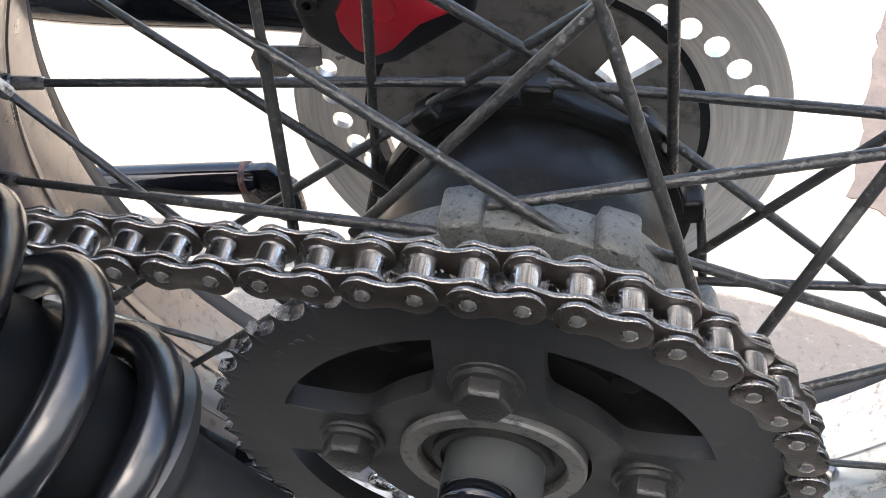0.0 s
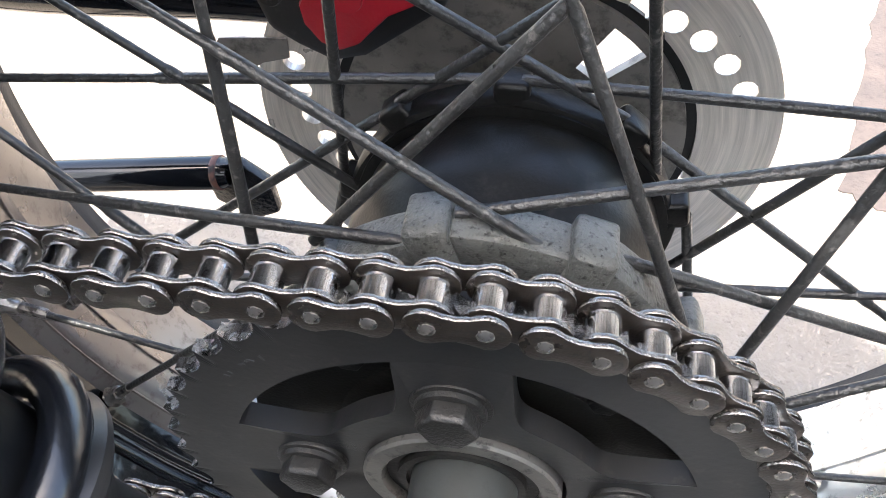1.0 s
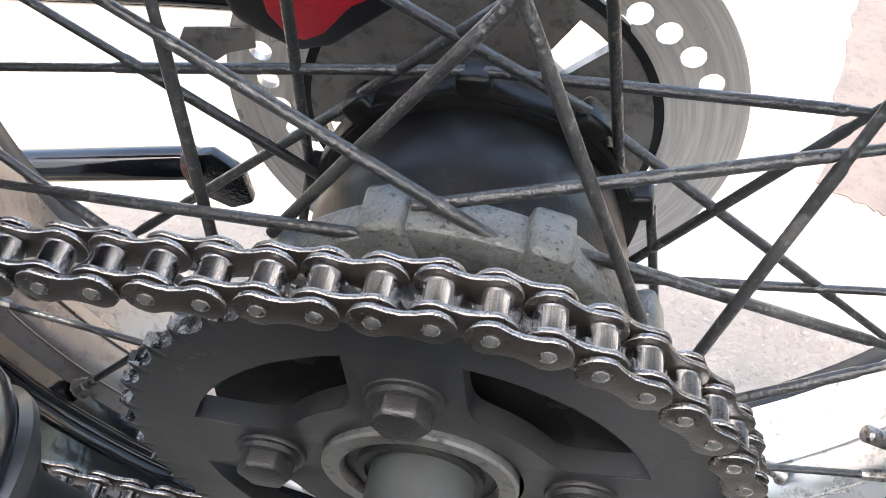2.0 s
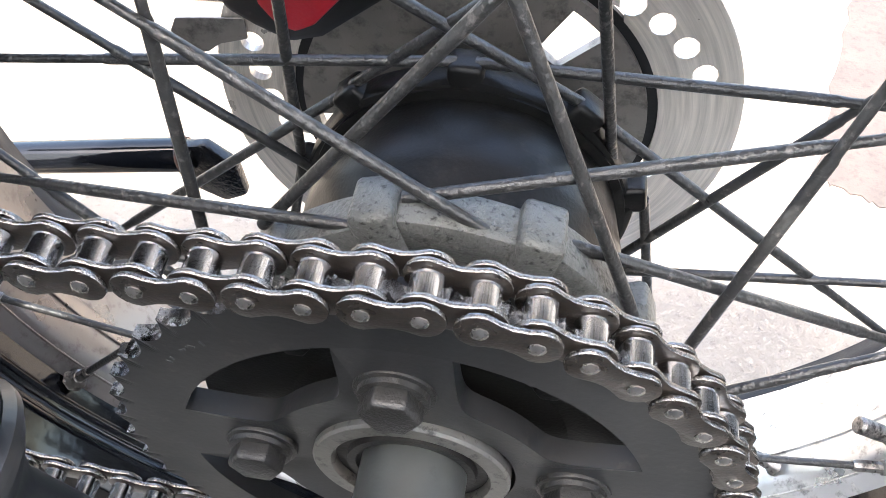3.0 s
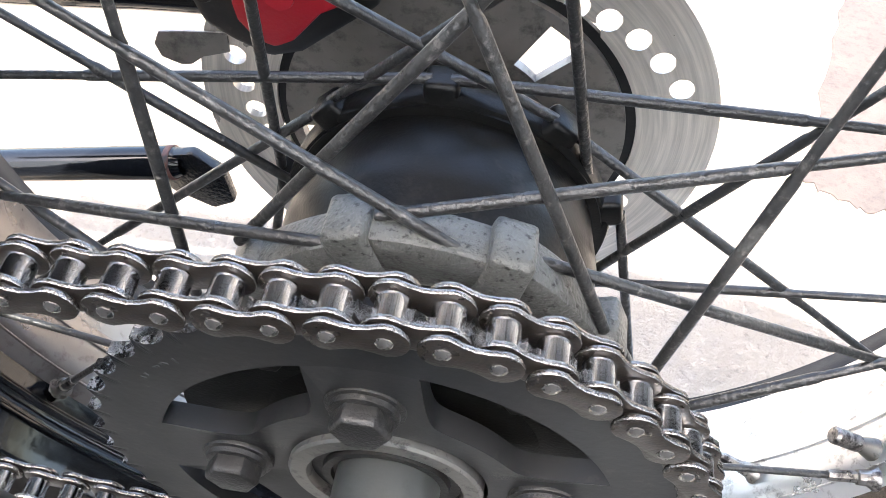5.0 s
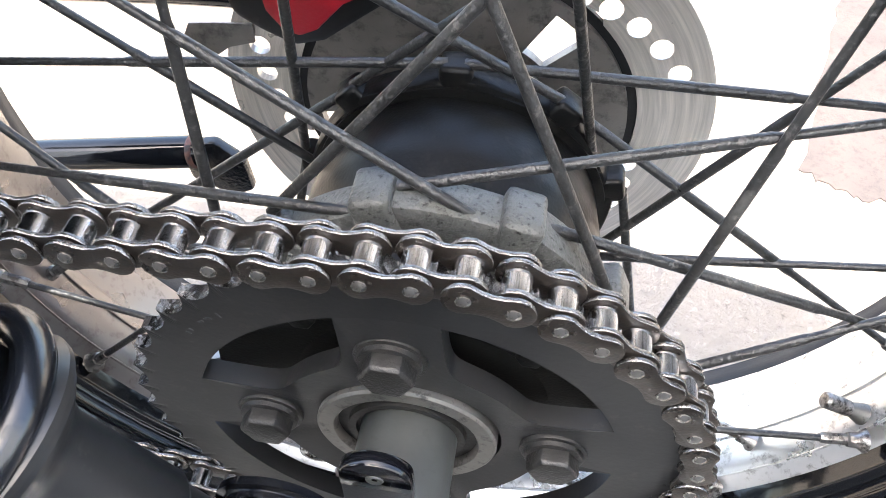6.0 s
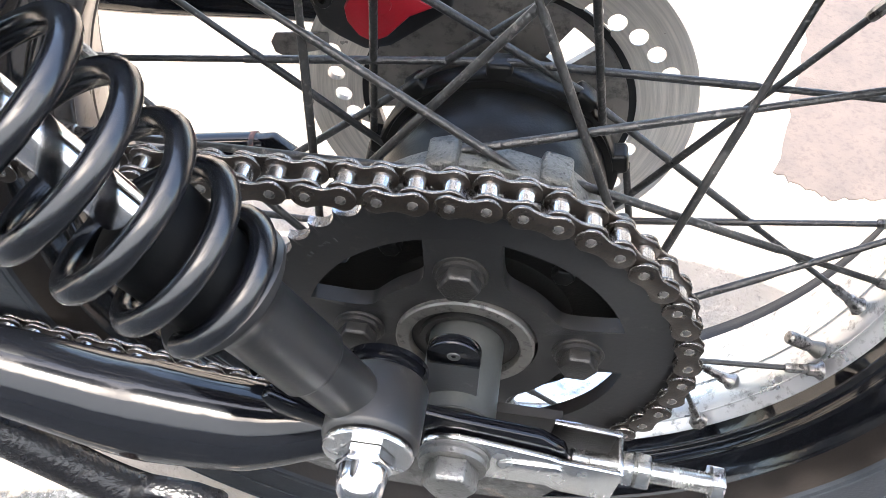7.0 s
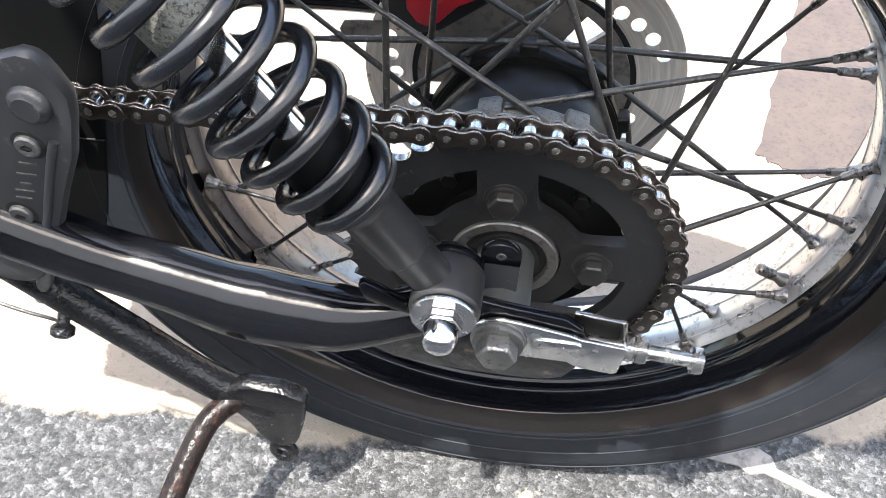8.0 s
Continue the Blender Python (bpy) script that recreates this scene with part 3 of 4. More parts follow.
disc = thing("brake_disc", (0.006, DY, 0), "drilled steel brake disc with brushed face", "brake disc", "motorcycle")


def drilled_ring(r0, r1, y0, y1, rows, segs=216):
    """A flat ring with round through holes: rows of (radius, count, first angle, hole radius)."""
    me = bpy.data.meshes.new("ring")
    bm = bmesh.new()
    rad = [r0 + (r1 - r0) * k / 14 for k in range(15)]
    grid = [[bm.verts.new((r * math.cos(2 * math.pi * i / segs), y0, r * math.sin(2 * math.pi * i / segs))) for r in rad] for i in range(segs)]
    for i in range(segs):
        for k in range(14):
            bm.faces.new((grid[i][k], grid[i][k + 1], grid[(i + 1) % segs][k + 1], grid[(i + 1) % segs][k]))
    holes = [(r * math.cos(radians(a0 + 360 * j / c)), r * math.sin(radians(a0 + 360 * j / c)), h) for r, c, a0, h in rows for j in range(c)]
    gone = []
    for f in bm.faces:
        c = f.calc_center_median()
        if any((c.x - x) ** 2 + (c.z - z) ** 2 < h * h for x, z, h in holes):
            gone.append(f)
    bmesh.ops.delete(bm, geom=gone, context="FACES")
    for v in bm.verts:
        if any(len(e.link_faces) < 2 for e in v.link_edges):
            for x, z, h in holes:
                d = math.hypot(v.co.x - x, v.co.z - z)
                if d < h * 1.6:
                    v.co.x, v.co.z = x + (v.co.x - x) * h / d, z + (v.co.z - z) * h / d
    r = bmesh.ops.extrude_face_region(bm, geom=list(bm.faces))
    bmesh.ops.translate(bm, verts=[v for v in r["geom"] if isinstance(v, bmesh.types.BMVert)], vec=(0, y1 - y0, 0))
    bmesh.ops.recalc_face_normals(bm, faces=bm.faces)
    return bm


part("friction_ring", drilled_ring(0.0935, 0.1335, DY, DY + 0.005, [(0.1165 - 0.0048 * k, 5, 20.8 + 9.0 * k, 0.0060) for k in range(5)]), M_DISC, disc, "brushed steel ring with drilled holes")


def star(r0, r1, arms, half_in, half_out, y0, y1, ring=0.006, segs=240):
    """A carrier: an inner ring, arms, and an outer ring."""
    bm = bmesh.new()
    rad = [r0, r0 + 0.010, (r0 + r1) / 2, r1 - ring, r1]
    grid = [[bm.verts.new((r * math.cos(2 * math.pi * i / segs), y0, r * math.sin(2 * math.pi * i / segs))) for r in rad] for i in range(segs)]
    for i in range(segs):
        a = 360.0 * (i + 0.5) / segs
        d = min(abs((a - q + 180) % 360 - 180) for q in arms)
        for k in range(4):
            if k in (0, 3) or d < (half_in if k == 1 else half_out):
                bm.faces.new((grid[i][k], grid[i][k + 1], grid[(i + 1) % segs][k + 1], grid[(i + 1) % segs][k]))
    bmesh.ops.delete(bm, geom=[v for v in bm.verts if not v.link_faces], context="VERTS")
    r = bmesh.ops.extrude_face_region(bm, geom=list(bm.faces))
    bmesh.ops.translate(bm, verts=[v for v in r["geom"] if isinstance(v, bmesh.types.BMVert)], vec=(0, y1 - y0, 0))
    bmesh.ops.recalc_face_normals(bm, faces=bm.faces)
    return bm


part("carrier", star(0.020, 0.0885, [87 + 72 * i for i in range(5)] + [123], 40, 28, DY - 0.002, DY + 0.004), M_CARRIER, disc, "dull steel carrier with five arms")
part("groove", lathe([(0.0884, DY + 0.0015), (0.0936, DY + 0.0015), (0.0936, DY + 0.0045), (0.0884, DY + 0.0045)], 120), M_RUBBER, disc, "dark groove between carrier and ring")

disc.location.x -= 0.0065
disc.location.z -= 0.0035

# ---- sprocket ----
N = 44
PITCH = 0.015875
PR = PITCH / 2 / math.sin(math.pi / N)
STEP = 360.0 / N
TH0 = 105.39      # angle of the pin that the count starts from
SY0, SY1 = 0.0068, 0.0132
sprocket = thing("rear_sprocket", (0, SY0, 0), "matt black steel rear sprocket with four windows", "sprocket", "motorcycle")


def sprocket_mesh():
    """Toothed ring, four windows between four arms, and a bored middle."""
    def outer_r(a):
        u = ((a - TH0) / STEP) % 1.0
        u = min(u, 1 - u) * 2                  # 0 at a roller seat, 1 at a tooth tip
        return PR - 0.0036 + 0.0060 * (1 - math.sqrt(1 - (0.97 * u) ** 2)) / 0.757
    segs = N * 20
    arms = (94.5, 8.0, -84.0, 176.0)
    half_arm = 0.0185
    bm = bmesh.new()
    out, mid, inn, core_v = [], [], [], []
    for i in range(segs):
        a = TH0 + 360.0 * i / segs
        c, s = math.cos(radians(a)), math.sin(radians(a))
        ro = outer_r(a)
        out.append(bm.verts.new((ro * c, SY0 + 0.0016 * max(0.0, min(1.0, (ro - PR + 0.001) / 0.006)), ro * s)))
        mid.append(bm.verts.new((0.1035 * c, SY0, 0.1035 * s)))
        shift = -0.0015 * c                      # the middle sits a little ahead of the teeth
        d = min(abs((a - b + 180) % 360 - 180) for b in arms)
        edge = half_arm / math.sin(radians(max(d, 1.0)))
        ri = 0.0845 + shift
        inn.append(bm.verts.new((ri * c, SY0, ri * s)))
        rc = (0.0535 ** 9 + edge ** 9) ** (1 / 9) + shift
        if rc >= ri - 0.0008:
            core_v.append(inn[-1])
        else:
            core_v.append(bm.verts.new((rc * c, SY0, rc * s)))
    bore = [bm.verts.new((0.0372 * math.cos(radians(TH0 + 360.0 * i / segs)), SY0 + 0.0025, 0.0372 * math.sin(radians(TH0 + 360.0 * i / segs)))) for i in range(segs)]
    for i in range(segs):
        j = (i + 1) % segs
        bm.faces.new((out[i], out[j], mid[j], mid[i]))
        bm.faces.new((mid[i], mid[j], inn[j], inn[i]))
        bm.faces.new((core_v[i], core_v[j], bore[j], bore[i]))
    r = bmesh.ops.extrude_face_region(bm, geom=list(bm.faces))
    for v in [v for v in r["geom"] if isinstance(v, bmesh.types.BMVert)]:
        v.co.y = SY0 + SY1 - v.co.y if math.hypot(v.co.x, v.co.z) > 0.1 else v.co.y + 0.0092
    bmesh.ops.recalc_face_normals(bm, faces=bm.faces)
    return bm


plate = part("toothed_plate", sprocket_mesh(), M_SPROCKET, sprocket, "matt black plate with worn bright teeth", smooth=False, at=(-0.0015, 0, 0))
plate.data.materials.append(M_TOOTH)
for f in plate.data.polygons:
    if math.hypot(f.center.x, f.center.z) > 0.1045 and abs(f.normal.y) < 0.45:
        f.material_index = 1
for x, z, w, turn in ((-0.0800, 0.0585, 0.0022, 20), (-0.0785, 0.0608, 0.0016, 50), (-0.0735, 0.0672, 0.0024, -30), (-0.0715, 0.0694, 0.0010, 35), (-0.0700, 0.0702, 0.0024, 10), (-0.0660, 0.0728, 0.0026, 60)):
    part("stamped_mark", box((w, 0.0005, 0.0009), 0.0, (x, SY0, z), Matrix.Rotation(radians(turn), 4, "Y")), M_GREY, plate)
lobes = []
for i in range(240):
    a = 1.5 * i
    d = min(abs((a - q + 180) % 360 - 180) for q in (90.0, -2.0, -92.0, 172.0))
    r = 0.076 + 0.011 * max(0.0, min(1.0, (16.0 - d) / 6.0))
    lobes.append((r * math.cos(radians(a)), r * math.sin(radians(a))))
carrier = part("carrier_flange", prism(lobes, 0.0270, 0.0350), M_HUB, sprocket, "black lobed carrier behind the sprocket")
for a in (96.0, 4.0, -86.0, 178.0):
    c = (0.0582 * math.cos(radians(a)) - 0.0015, 0.0022, 0.0582 * math.sin(radians(a)))
    b = part("bolt", hex_head(0.0106, 0.0092, 0.0045), M_BOLT, sprocket, "dull dark hexagon bolt", at=c)
    part("washer", lathe([(0.004, 0.0070), (0.0134, 0.0070), (0.0138, 0.0058), (0.0134, 0.0046), (0.0120, 0.0042), (0.0117, 0.0024), (0.0110, 0.0020), (0.004, 0.0020)], 40), M_BOLT, b)
for a, r in ((47.0, 0.066), (128.0, 0.068), (-30.0, 0.066)):
    part("stud_nut", hex_head(0.0060, 0.0065, 0.0272), M_HUB, carrier, at=(r * math.cos(radians(a)) - 0.003, 0, r * math.sin(radians(a))))
hook = [(0.011, -0.006, 0.036), (0.004, -0.002, 0.014)] + [(0.0072 * math.cos(radians(q)), 0.0, 0.0072 * math.sin(radians(q))) for q in range(70, 380, 20)]
part("wire_clip", sweep(hook, 0.0022, 10), M_ZINC, sprocket, "bright bent wire clip", at=(-0.056, 0.033, -0.089))
bearing = thing("wheel_bearing", (0, 0.004, 0), "steel wheel bearing with a black seal", "bearing", "motorcycle")
part("outer_race", lathe([(0.0290, 0.0075), (0.0300, 0.0060), (0.0360, 0.0060), (0.0371, 0.0070), (0.0371, 0.018), (0.0290, 0.018)], 72), M_RACE, bearing, "bare steel outer race", at=(-0.003, 0, 0))
part("seal", lathe([(0.0165, 0.010), (0.0205, 0.0095), (0.0210, 0.0075), (0.0240, 0.0075), (0.0245, 0.010), (0.0289, 0.010), (0.0289, 0.017), (0.0165, 0.017)], 64), M_RUBBER, bearing, "black rubber seal", at=(-0.003, 0, 0))

# ---- drive chain ----
chain = thing("drive_chain", (0, 0.010, PR), "oily steel roller chain round the rear sprocket", "chain", "motorcycle")


def link_outline(r, waist, n=9):
    pts = []
    h = PITCH / 2
    for cx, a0 in ((h, -90), (-h, 90)):
        for i in range(n + 1):
            a = radians(a0 + 180 * i / n)
            pts.append((cx + r * math.cos(a), r * math.sin(a)))
        s = 1 if cx > 0 else -1
        pts.append((s * 0.0035, s * (waist + 0.0006)))
        pts.append((0, s * waist))
        pts.append((-s * 0.0035, s * (waist + 0.0006)))
    return pts


OUTER = mesh_of("outer_plate", prism(link_outline(0.0072, 0.0050), -0.0010, 0.0010, 0.0006), M_PLATE)
INNER = mesh_of("inner_plate", prism(link_outline(0.0076, 0.0056), -0.0010, 0.0010, 0.0006), M_PLATE)
for me in (OUTER, INNER):
    me.materials.append(M_EDGE)
    for f in me.polygons:
        f.material_index = 0 if abs(f.normal.y) > 0.9 else 1
ROLLER = mesh_of("roller", lathe([(0.0030, -0.0047), (0.0047, -0.0047), (0.00508, -0.0043), (0.00508, 0.0043), (0.0047, 0.0047), (0.0030, 0.0047)], 24), M_ROLLER)
PIN = mesh_of("pin", lathe([(0.0001, -0.0109), (0.0017, -0.0108), (0.0027, -0.0101), (0.0027, 0.0101), (0.0017, 0.0108), (0.0001, 0.0109)], 8, closed=False), M_PIN)
BUSH = mesh_of("bush", lathe([(0.0030, -0.0079), (0.0058, -0.0079), (0.0058, -0.0066), (0.0030, -0.0066)], 16), M_GREASE_SHADE)
CY = 0.0104      # middle of the chain
KT = 1.437       # count at which the upper run leaves the teeth
KB = (TH0 + 100.4) / STEP


def pin_at(k):
    if k < KT:
        a = radians(TH0 - KT * STEP)
        d = (KT - k) * PITCH
        return Vector((PR * math.cos(a) - d * math.sin(a), CY, PR * math.sin(a) + d * math.cos(a)))
    if k > KB:
        a = radians(TH0 - KB * STEP)
        d = (k - KB) * PITCH
        return Vector((PR * math.cos(a) + d * math.sin(a), CY, PR * math.sin(a) - d * math.cos(a)))
    a = radians(TH0 - k * STEP)
    return Vector((PR * math.cos(a), CY, PR * math.sin(a)))


for k in range(-26, 52):
    p, q = pin_at(k), pin_at(k + 1)
    m = Matrix.Translation((p + q) / 2) @ Matrix.Rotation(-math.atan2(q.z - p.z, q.x - p.x), 4, "Y")
    if k % 2:
        for y in (-0.0087, 0.0087):
            place("outer_plate", OUTER, chain, Matrix.Translation((0, y, 0)) @ m)
    else:
        for y in (-0.0059, 0.0059):
            place("inner_plate", INNER, chain, Matrix.Translation((0, y, 0)) @ m)
    place("roller", ROLLER, chain, Matrix.Translation(p))
    place("pin", PIN, chain, Matrix.Translation(p))
    place("bush", BUSH, chain, Matrix.Translation(p))

# ---- swingarm, near arm ----
swing = thing("swingarm", (-0.06, -0.052, 0.0), "gloss black tubular swingarm with welded end plates", "swingarm", "motorcycle")
arm_path = smooth_path([(-0.45, -0.050, 0.090), (-0.35, -0.051, 0.054), (-0.270, -0.052, 0.0240), (-0.216, -0.052, 0.008), (-0.17, -0.053, -0.005), (-0.125, -0.053, -0.009), (-0.09, -0.052, -0.008), (-0.05, -0.050, 0.001)], 8)


def arm_radius(x):
    k = max(0.0, 1 - abs(x + 0.155) / 0.085)
    flat = max(0.0, (x + 0.105) / 0.055)
    return (0.0205 + 0.004 * k - 0.0095 * flat, 0.0215 + 0.0075 * k - 0.006 * flat)


part("tube", sweep(arm_path, [arm_radius(p.x) for p in arm_path], 36), M_GLOSS, swing)
ep = [(-0.090, -0.034), (-0.068, -0.046), (-0.036, -0.0495), (0.0, -0.0505), (0.030, -0.049), (0.046, -0.043), (0.053, -0.030), (0.056, -0.012), (0.056, 0.0), (0.052, 0.012), (0.040, 0.021), (0.0, 0.026), (-0.02, 0.03), (-0.05, 0.034), (-0.075, 0.02)]
part("end_plate", prism(ep, -0.053, -0.047, 0.0012), M_GLOSS, swing, "black end plate with a rounded end")
part("end_plate", prism([(x * 0.92, min(z, -0.005) * 0.9) for x, z in ep], -0.0275, -0.0220), M_BLACK, swing)
part("gusset", prism([(-0.088, 0.042), (-0.084, 0.045), (-0.058, 0.030), (-0.056, 0.020), (-0.084, 0.028)], -0.064, -0.057, 0.0015), M_GLOSS, swing, "welded gusset over the tube end")
part("spacer", lathe([(0.010, -0.0420), (0.0192, -0.0420), (0.0200, -0.0412), (0.0200, 0.011), (0.010, 0.011)], 56), M_SPACER, swing, "bare grey axle spacer", at=(-0.002, 0, 0))
tab = part("tab", prism([(-0.0175, -0.010), (0.0075, -0.010), (0.0075, 0.0436), (-0.0175, 0.0436)], -0.0335, -0.0290, 0.0008), M_GREY, swing, "grey upright tab over the spacer")
arch = [(-0.0050 + 0.0125 * math.cos(radians(q)), 0.0505 + 0.0115 * math.sin(radians(q))) for q in range(0, 181, 12)]
part("tab_head", prism([(-0.0175, 0.0430), (0.0075, 0.0430)] + arch, -0.0345, -0.0285, 0.0012), M_GLOSS, tab, "black arched head of the tab")
part("hole_rim", lathe([(0.0012, -0.0347), (0.0028, -0.0350), (0.0032, -0.0344), (0.0012, -0.0340)], 24), M_SPACER, tab, at=(-0.005, 0, 0.0515))

# ---- chain adjuster ----
adj = thing("chain_adjuster", (0.05, -0.060, 0), "zinc-plated chain adjuster with a long bolt", "chain adjuster", "motorcycle")
ap = [(-0.016, 0.010), (-0.009, 0.0165), (0.0, 0.0185), (0.014, 0.0175), (0.044, 0.0140), (0.050, 0.0120), (0.078, 0.0110), (0.0800, 0.0090), (0.0800, -0.0165), (0.077, -0.0185), (0.056, -0.0180), (0.051, -0.0165), (0.047, -0.0140), (0.016, -0.0165), (0.0, -0.0185), (-0.010, -0.0165), (-0.016, -0.010)]
TILTED = Matrix.Rotation(radians(4.0), 4, "Y")
part("side_plate", turned(prism(ap, -0.0575, -0.0545, 0.0008), TILTED), M_ZINC, adj)
part("pressed_rib", turned(prism([(0.0205, 0.001), (0.0215, 0.005), (0.025, 0.0075), (0.049, 0.0095), (0.0525, 0.0075), (0.0530, 0.0035), (0.050, 0.0010), (0.029, -0.0010), (0.026, -0.0070), (0.023, -0.0075), (0.021, -0.004)], -0.0595, -0.0570, 0.0013), TILTED), M_ZINC, adj)
part("end_plate", turned(box((0.0028, 0.0235, 0.0275), 0.0008, (0.0788, -0.0455, -0.0035)), TILTED), M_ZINC, adj)
# shade inside the folded bracket is put into this face's colour
part("inner_plate", turned(prism([(0.046, 0.0105), (0.0795, 0.0095), (0.0795, -0.0165), (0.046, -0.0165)], -0.0365, -0.0340, 0.0006), TILTED), M_GREASE_SHADE, adj, "inner face with the shade of the opening put into its black")
part("top_edge", turned(prism([(0.046, 0.0115), (0.0795, 0.0105), (0.0795, 0.0090), (0.046, 0.0100)], -0.0368, -0.0337, 0.0004), TILTED), M_ZINC, adj, "bright folded edge")
BA, BB = Vector((0.056, -0.046, -0.0070)), Vector((0.132, -0.0465, -0.0115))
thread = []
for i in range(48):
    for dr, dz in ((0.0042, 0.0), (0.0053, 0.00075)):
        thread.append((dr, i * 0.0015 + dz))
part("bolt", turned(lathe([(0.0001, 0.0)] + thread + [(0.0001, 0.073)], 18, closed=False, axis="z"), along(BA, BB)), M_ZINC, adj, "threaded adjuster bolt")


def along_bolt(x, r, h):
    p = BA.lerp(BB, (x - BA.x) / (BB.x - BA.x))
    return turned(hex_head(r, h, 0.0), along(p, BB + (BB - BA)) @ Matrix.Rotation(-math.pi / 2, 4, "X"))


part("bolt_head", along_bolt(0.1245, 0.0098, 0.0065), M_ZINC, adj, "bright bolt head")
part("nut", along_bolt(0.0812, 0.0092, 0.0055), M_ZINC, adj)
part("nut", along_bolt(0.0880, 0.0096, 0.0070), M_ZINC, adj)

axle = thing("axle_bolt", (0, -0.064, 0), "grey hexagon axle bolt with washers", "bolt", "motorcycle")
part("head", hex_head(0.0132, 0.0115, -0.0635), M_AXLE, axle)
part("washer", lathe([(0.004, -0.0577), (0.0172, -0.0577), (0.0178, -0.0590), (0.0178, -0.0600), (0.0165, -0.0606), (0.0165, -0.0635), (0.004, -0.0635)], 40), M_AXLE, axle)

# ---- shock absorber ----
S0 = Vector((-0.033, -0.072, 0.058))
S1 = S0 + Vector((-0.570, -0.004, 0.811)) * 0.36
shock = thing("shock_absorber", tuple(S0), "black coil-over rear shock absorber", "shock absorber", "motorcycle")
SH = along(S0, S1)


def on_shock(profile, segs=48, closed=False):
    return turned(lathe(profile, segs, closed=closed, axis="z"), SH)


eye = part("eye", lathe([(0.008, -0.0870), (0.0185, -0.0870), (0.0202, -0.0855), (0.0205, -0.084), (0.0205, -0.059), (0.0190, -0.057), (0.008, -0.057)], 48), M_BLACK, shock, "black lower eye", at=(S0.x, 0, S0.z))
part("bush", lathe([(0.006, -0.058), (0.0175, -0.058), (0.0178, -0.0555), (0.0165, -0.0545), (0.0165, -0.0520), (0.0190, -0.0515), (0.0190, -0.0490), (0.006, -0.0490)], 48), M_GLOSS, eye, "black bush with a bright edge")
part("lower_tube", on_shock([(0.0001, 0.010), (0.0125, 0.010), (0.0128, 0.022), (0.0135, 0.0395), (0.0140, 0.0405), (0.0148, 0.0415), (0.0155, 0.0425), (0.0162, 0.078), (0.0190, 0.083), (0.0225, 0.0855), (0.0230, 0.0870), (0.0255, 0.0880), (0.0258, 0.0895), (0.0280, 0.0905), (0.0285, 0.0925), (0.0270, 0.0945), (0.0001, 0.0945)]), M_BLACK, shock, "satin black lower tube with stepped spring seat")
part("bump_sleeve", on_shock([(0.0001, 0.094), (0.0200, 0.094), (0.0205, 0.128), (0.0192, 0.1325), (0.0160, 0.134), (0.0001, 0.134)]), M_BODY, shock, "dark grey bump rubber sleeve")
part("rod", on_shock([(0.0001, 0.13), (0.0084, 0.13), (0.0084, 0.26), (0.0001, 0.26)], 32), M_CHROME, shock, "chromed damper rod")
part("upper_tube", on_shock([(0.0001, 0.203), (0.0205, 0.203), (0.0212, 0.2038), (0.0212, 0.36), (0.0001, 0.36)]), M_ALU, shock, "scuffed grey damper body")
AX = (S1 - S0).normalized()
UX = AX.cross(Vector((0, 1, 0))).normalized()
VX = AX.cross(UX)
WIRE = 0.0049


def coil_radius(s):
    """The lowest coils are narrower than the rest."""
    table = ((0.08, 0.0284), (0.092, 0.0290), (0.115, 0.0333), (0.138, 0.0358), (0.16, 0.0368), (0.40, 0.0372))
    for (sa, ra), (sb, rb) in zip(table, table[1:]):
        if s <= sb:
            return ra + (rb - ra) * (s - sa) / (sb - sa) - WIRE - 0.0003


hel = []
s_at, turn_at = 0.1000, 220.0
while turn_at > 220.0 - 160.0:
    s_at = 0.1000 - 0.0225 * (220.0 - turn_at) / 360 * 0.75
    hel.insert(0, S0 + AX * s_at + (UX * math.cos(radians(turn_at)) + VX * math.sin(radians(turn_at))) * coil_radius(s_at))
    turn_at -= 12
s_at, turn_at = 0.1000 + 0.0225 / 30, 232.0
while s_at < 0.33:
    hel.append(S0 + AX * s_at + (UX * math.cos(radians(turn_at)) + VX * math.sin(radians(turn_at))) * coil_radius(s_at))
    turn_at += 12
    s_at += 0.0225 / 30
part("spring", sweep(hel, WIRE, 16), M_SPRING, shock, "thick black coil spring")
nut = thing("shock_mount_nut", (S0.x, -0.09, S0.z), "chromed acorn nut on a plain washer", "nut", "motorcycle")
part("washer", lathe([(0.004, -0.0885), (0.0188, -0.0885), (0.0190, -0.0895), (0.0185, -0.0908), (0.004, -0.0908)], 48), M_ZINC, nut, at=(S0.x, 0, S0.z))
part("nut", hex_head(0.0120, 0.0075, -0.091), M_CHROME, nut, at=(S0.x, 0, S0.z))
part("cap", lathe([(0.0102, -0.098), (0.0100, -0.1035), (0.0092, -0.1075), (0.0075, -0.1105), (0.0045, -0.1123), (0.0001, -0.1128)], 36, closed=False), M_CHROME, nut, at=(S0.x, 0, S0.z))

# ---- centre stand ----
stand = thing("centre_stand", (-0.22, -0.04, -0.15), "greasy black centre stand folded up", "stand", "motorcycle")
part("leg", sweep(smooth_path([(-0.46, -0.045, 0.124), (-0.323, -0.045, -0.019), (-0.2675, -0.045, -0.076), (-0.212, -0.045, -0.131), (-0.165, -0.045, -0.152)], 8), 0.0132, 24), M_STAND, stand)
part("foot", prism([(-0.21,-0.137),(-0.186,-0.114),(-0.156,-0.116),(-0.137,-0.125),(-0.144, -0.170), (-0.150, -0.195), (-0.160, -0.205), (-0.172, -0.205), (-0.182, -0.189), (-0.188, -0.171)], -0.056, -0.040, 0.005), M_STAND, stand, "black foot plate")
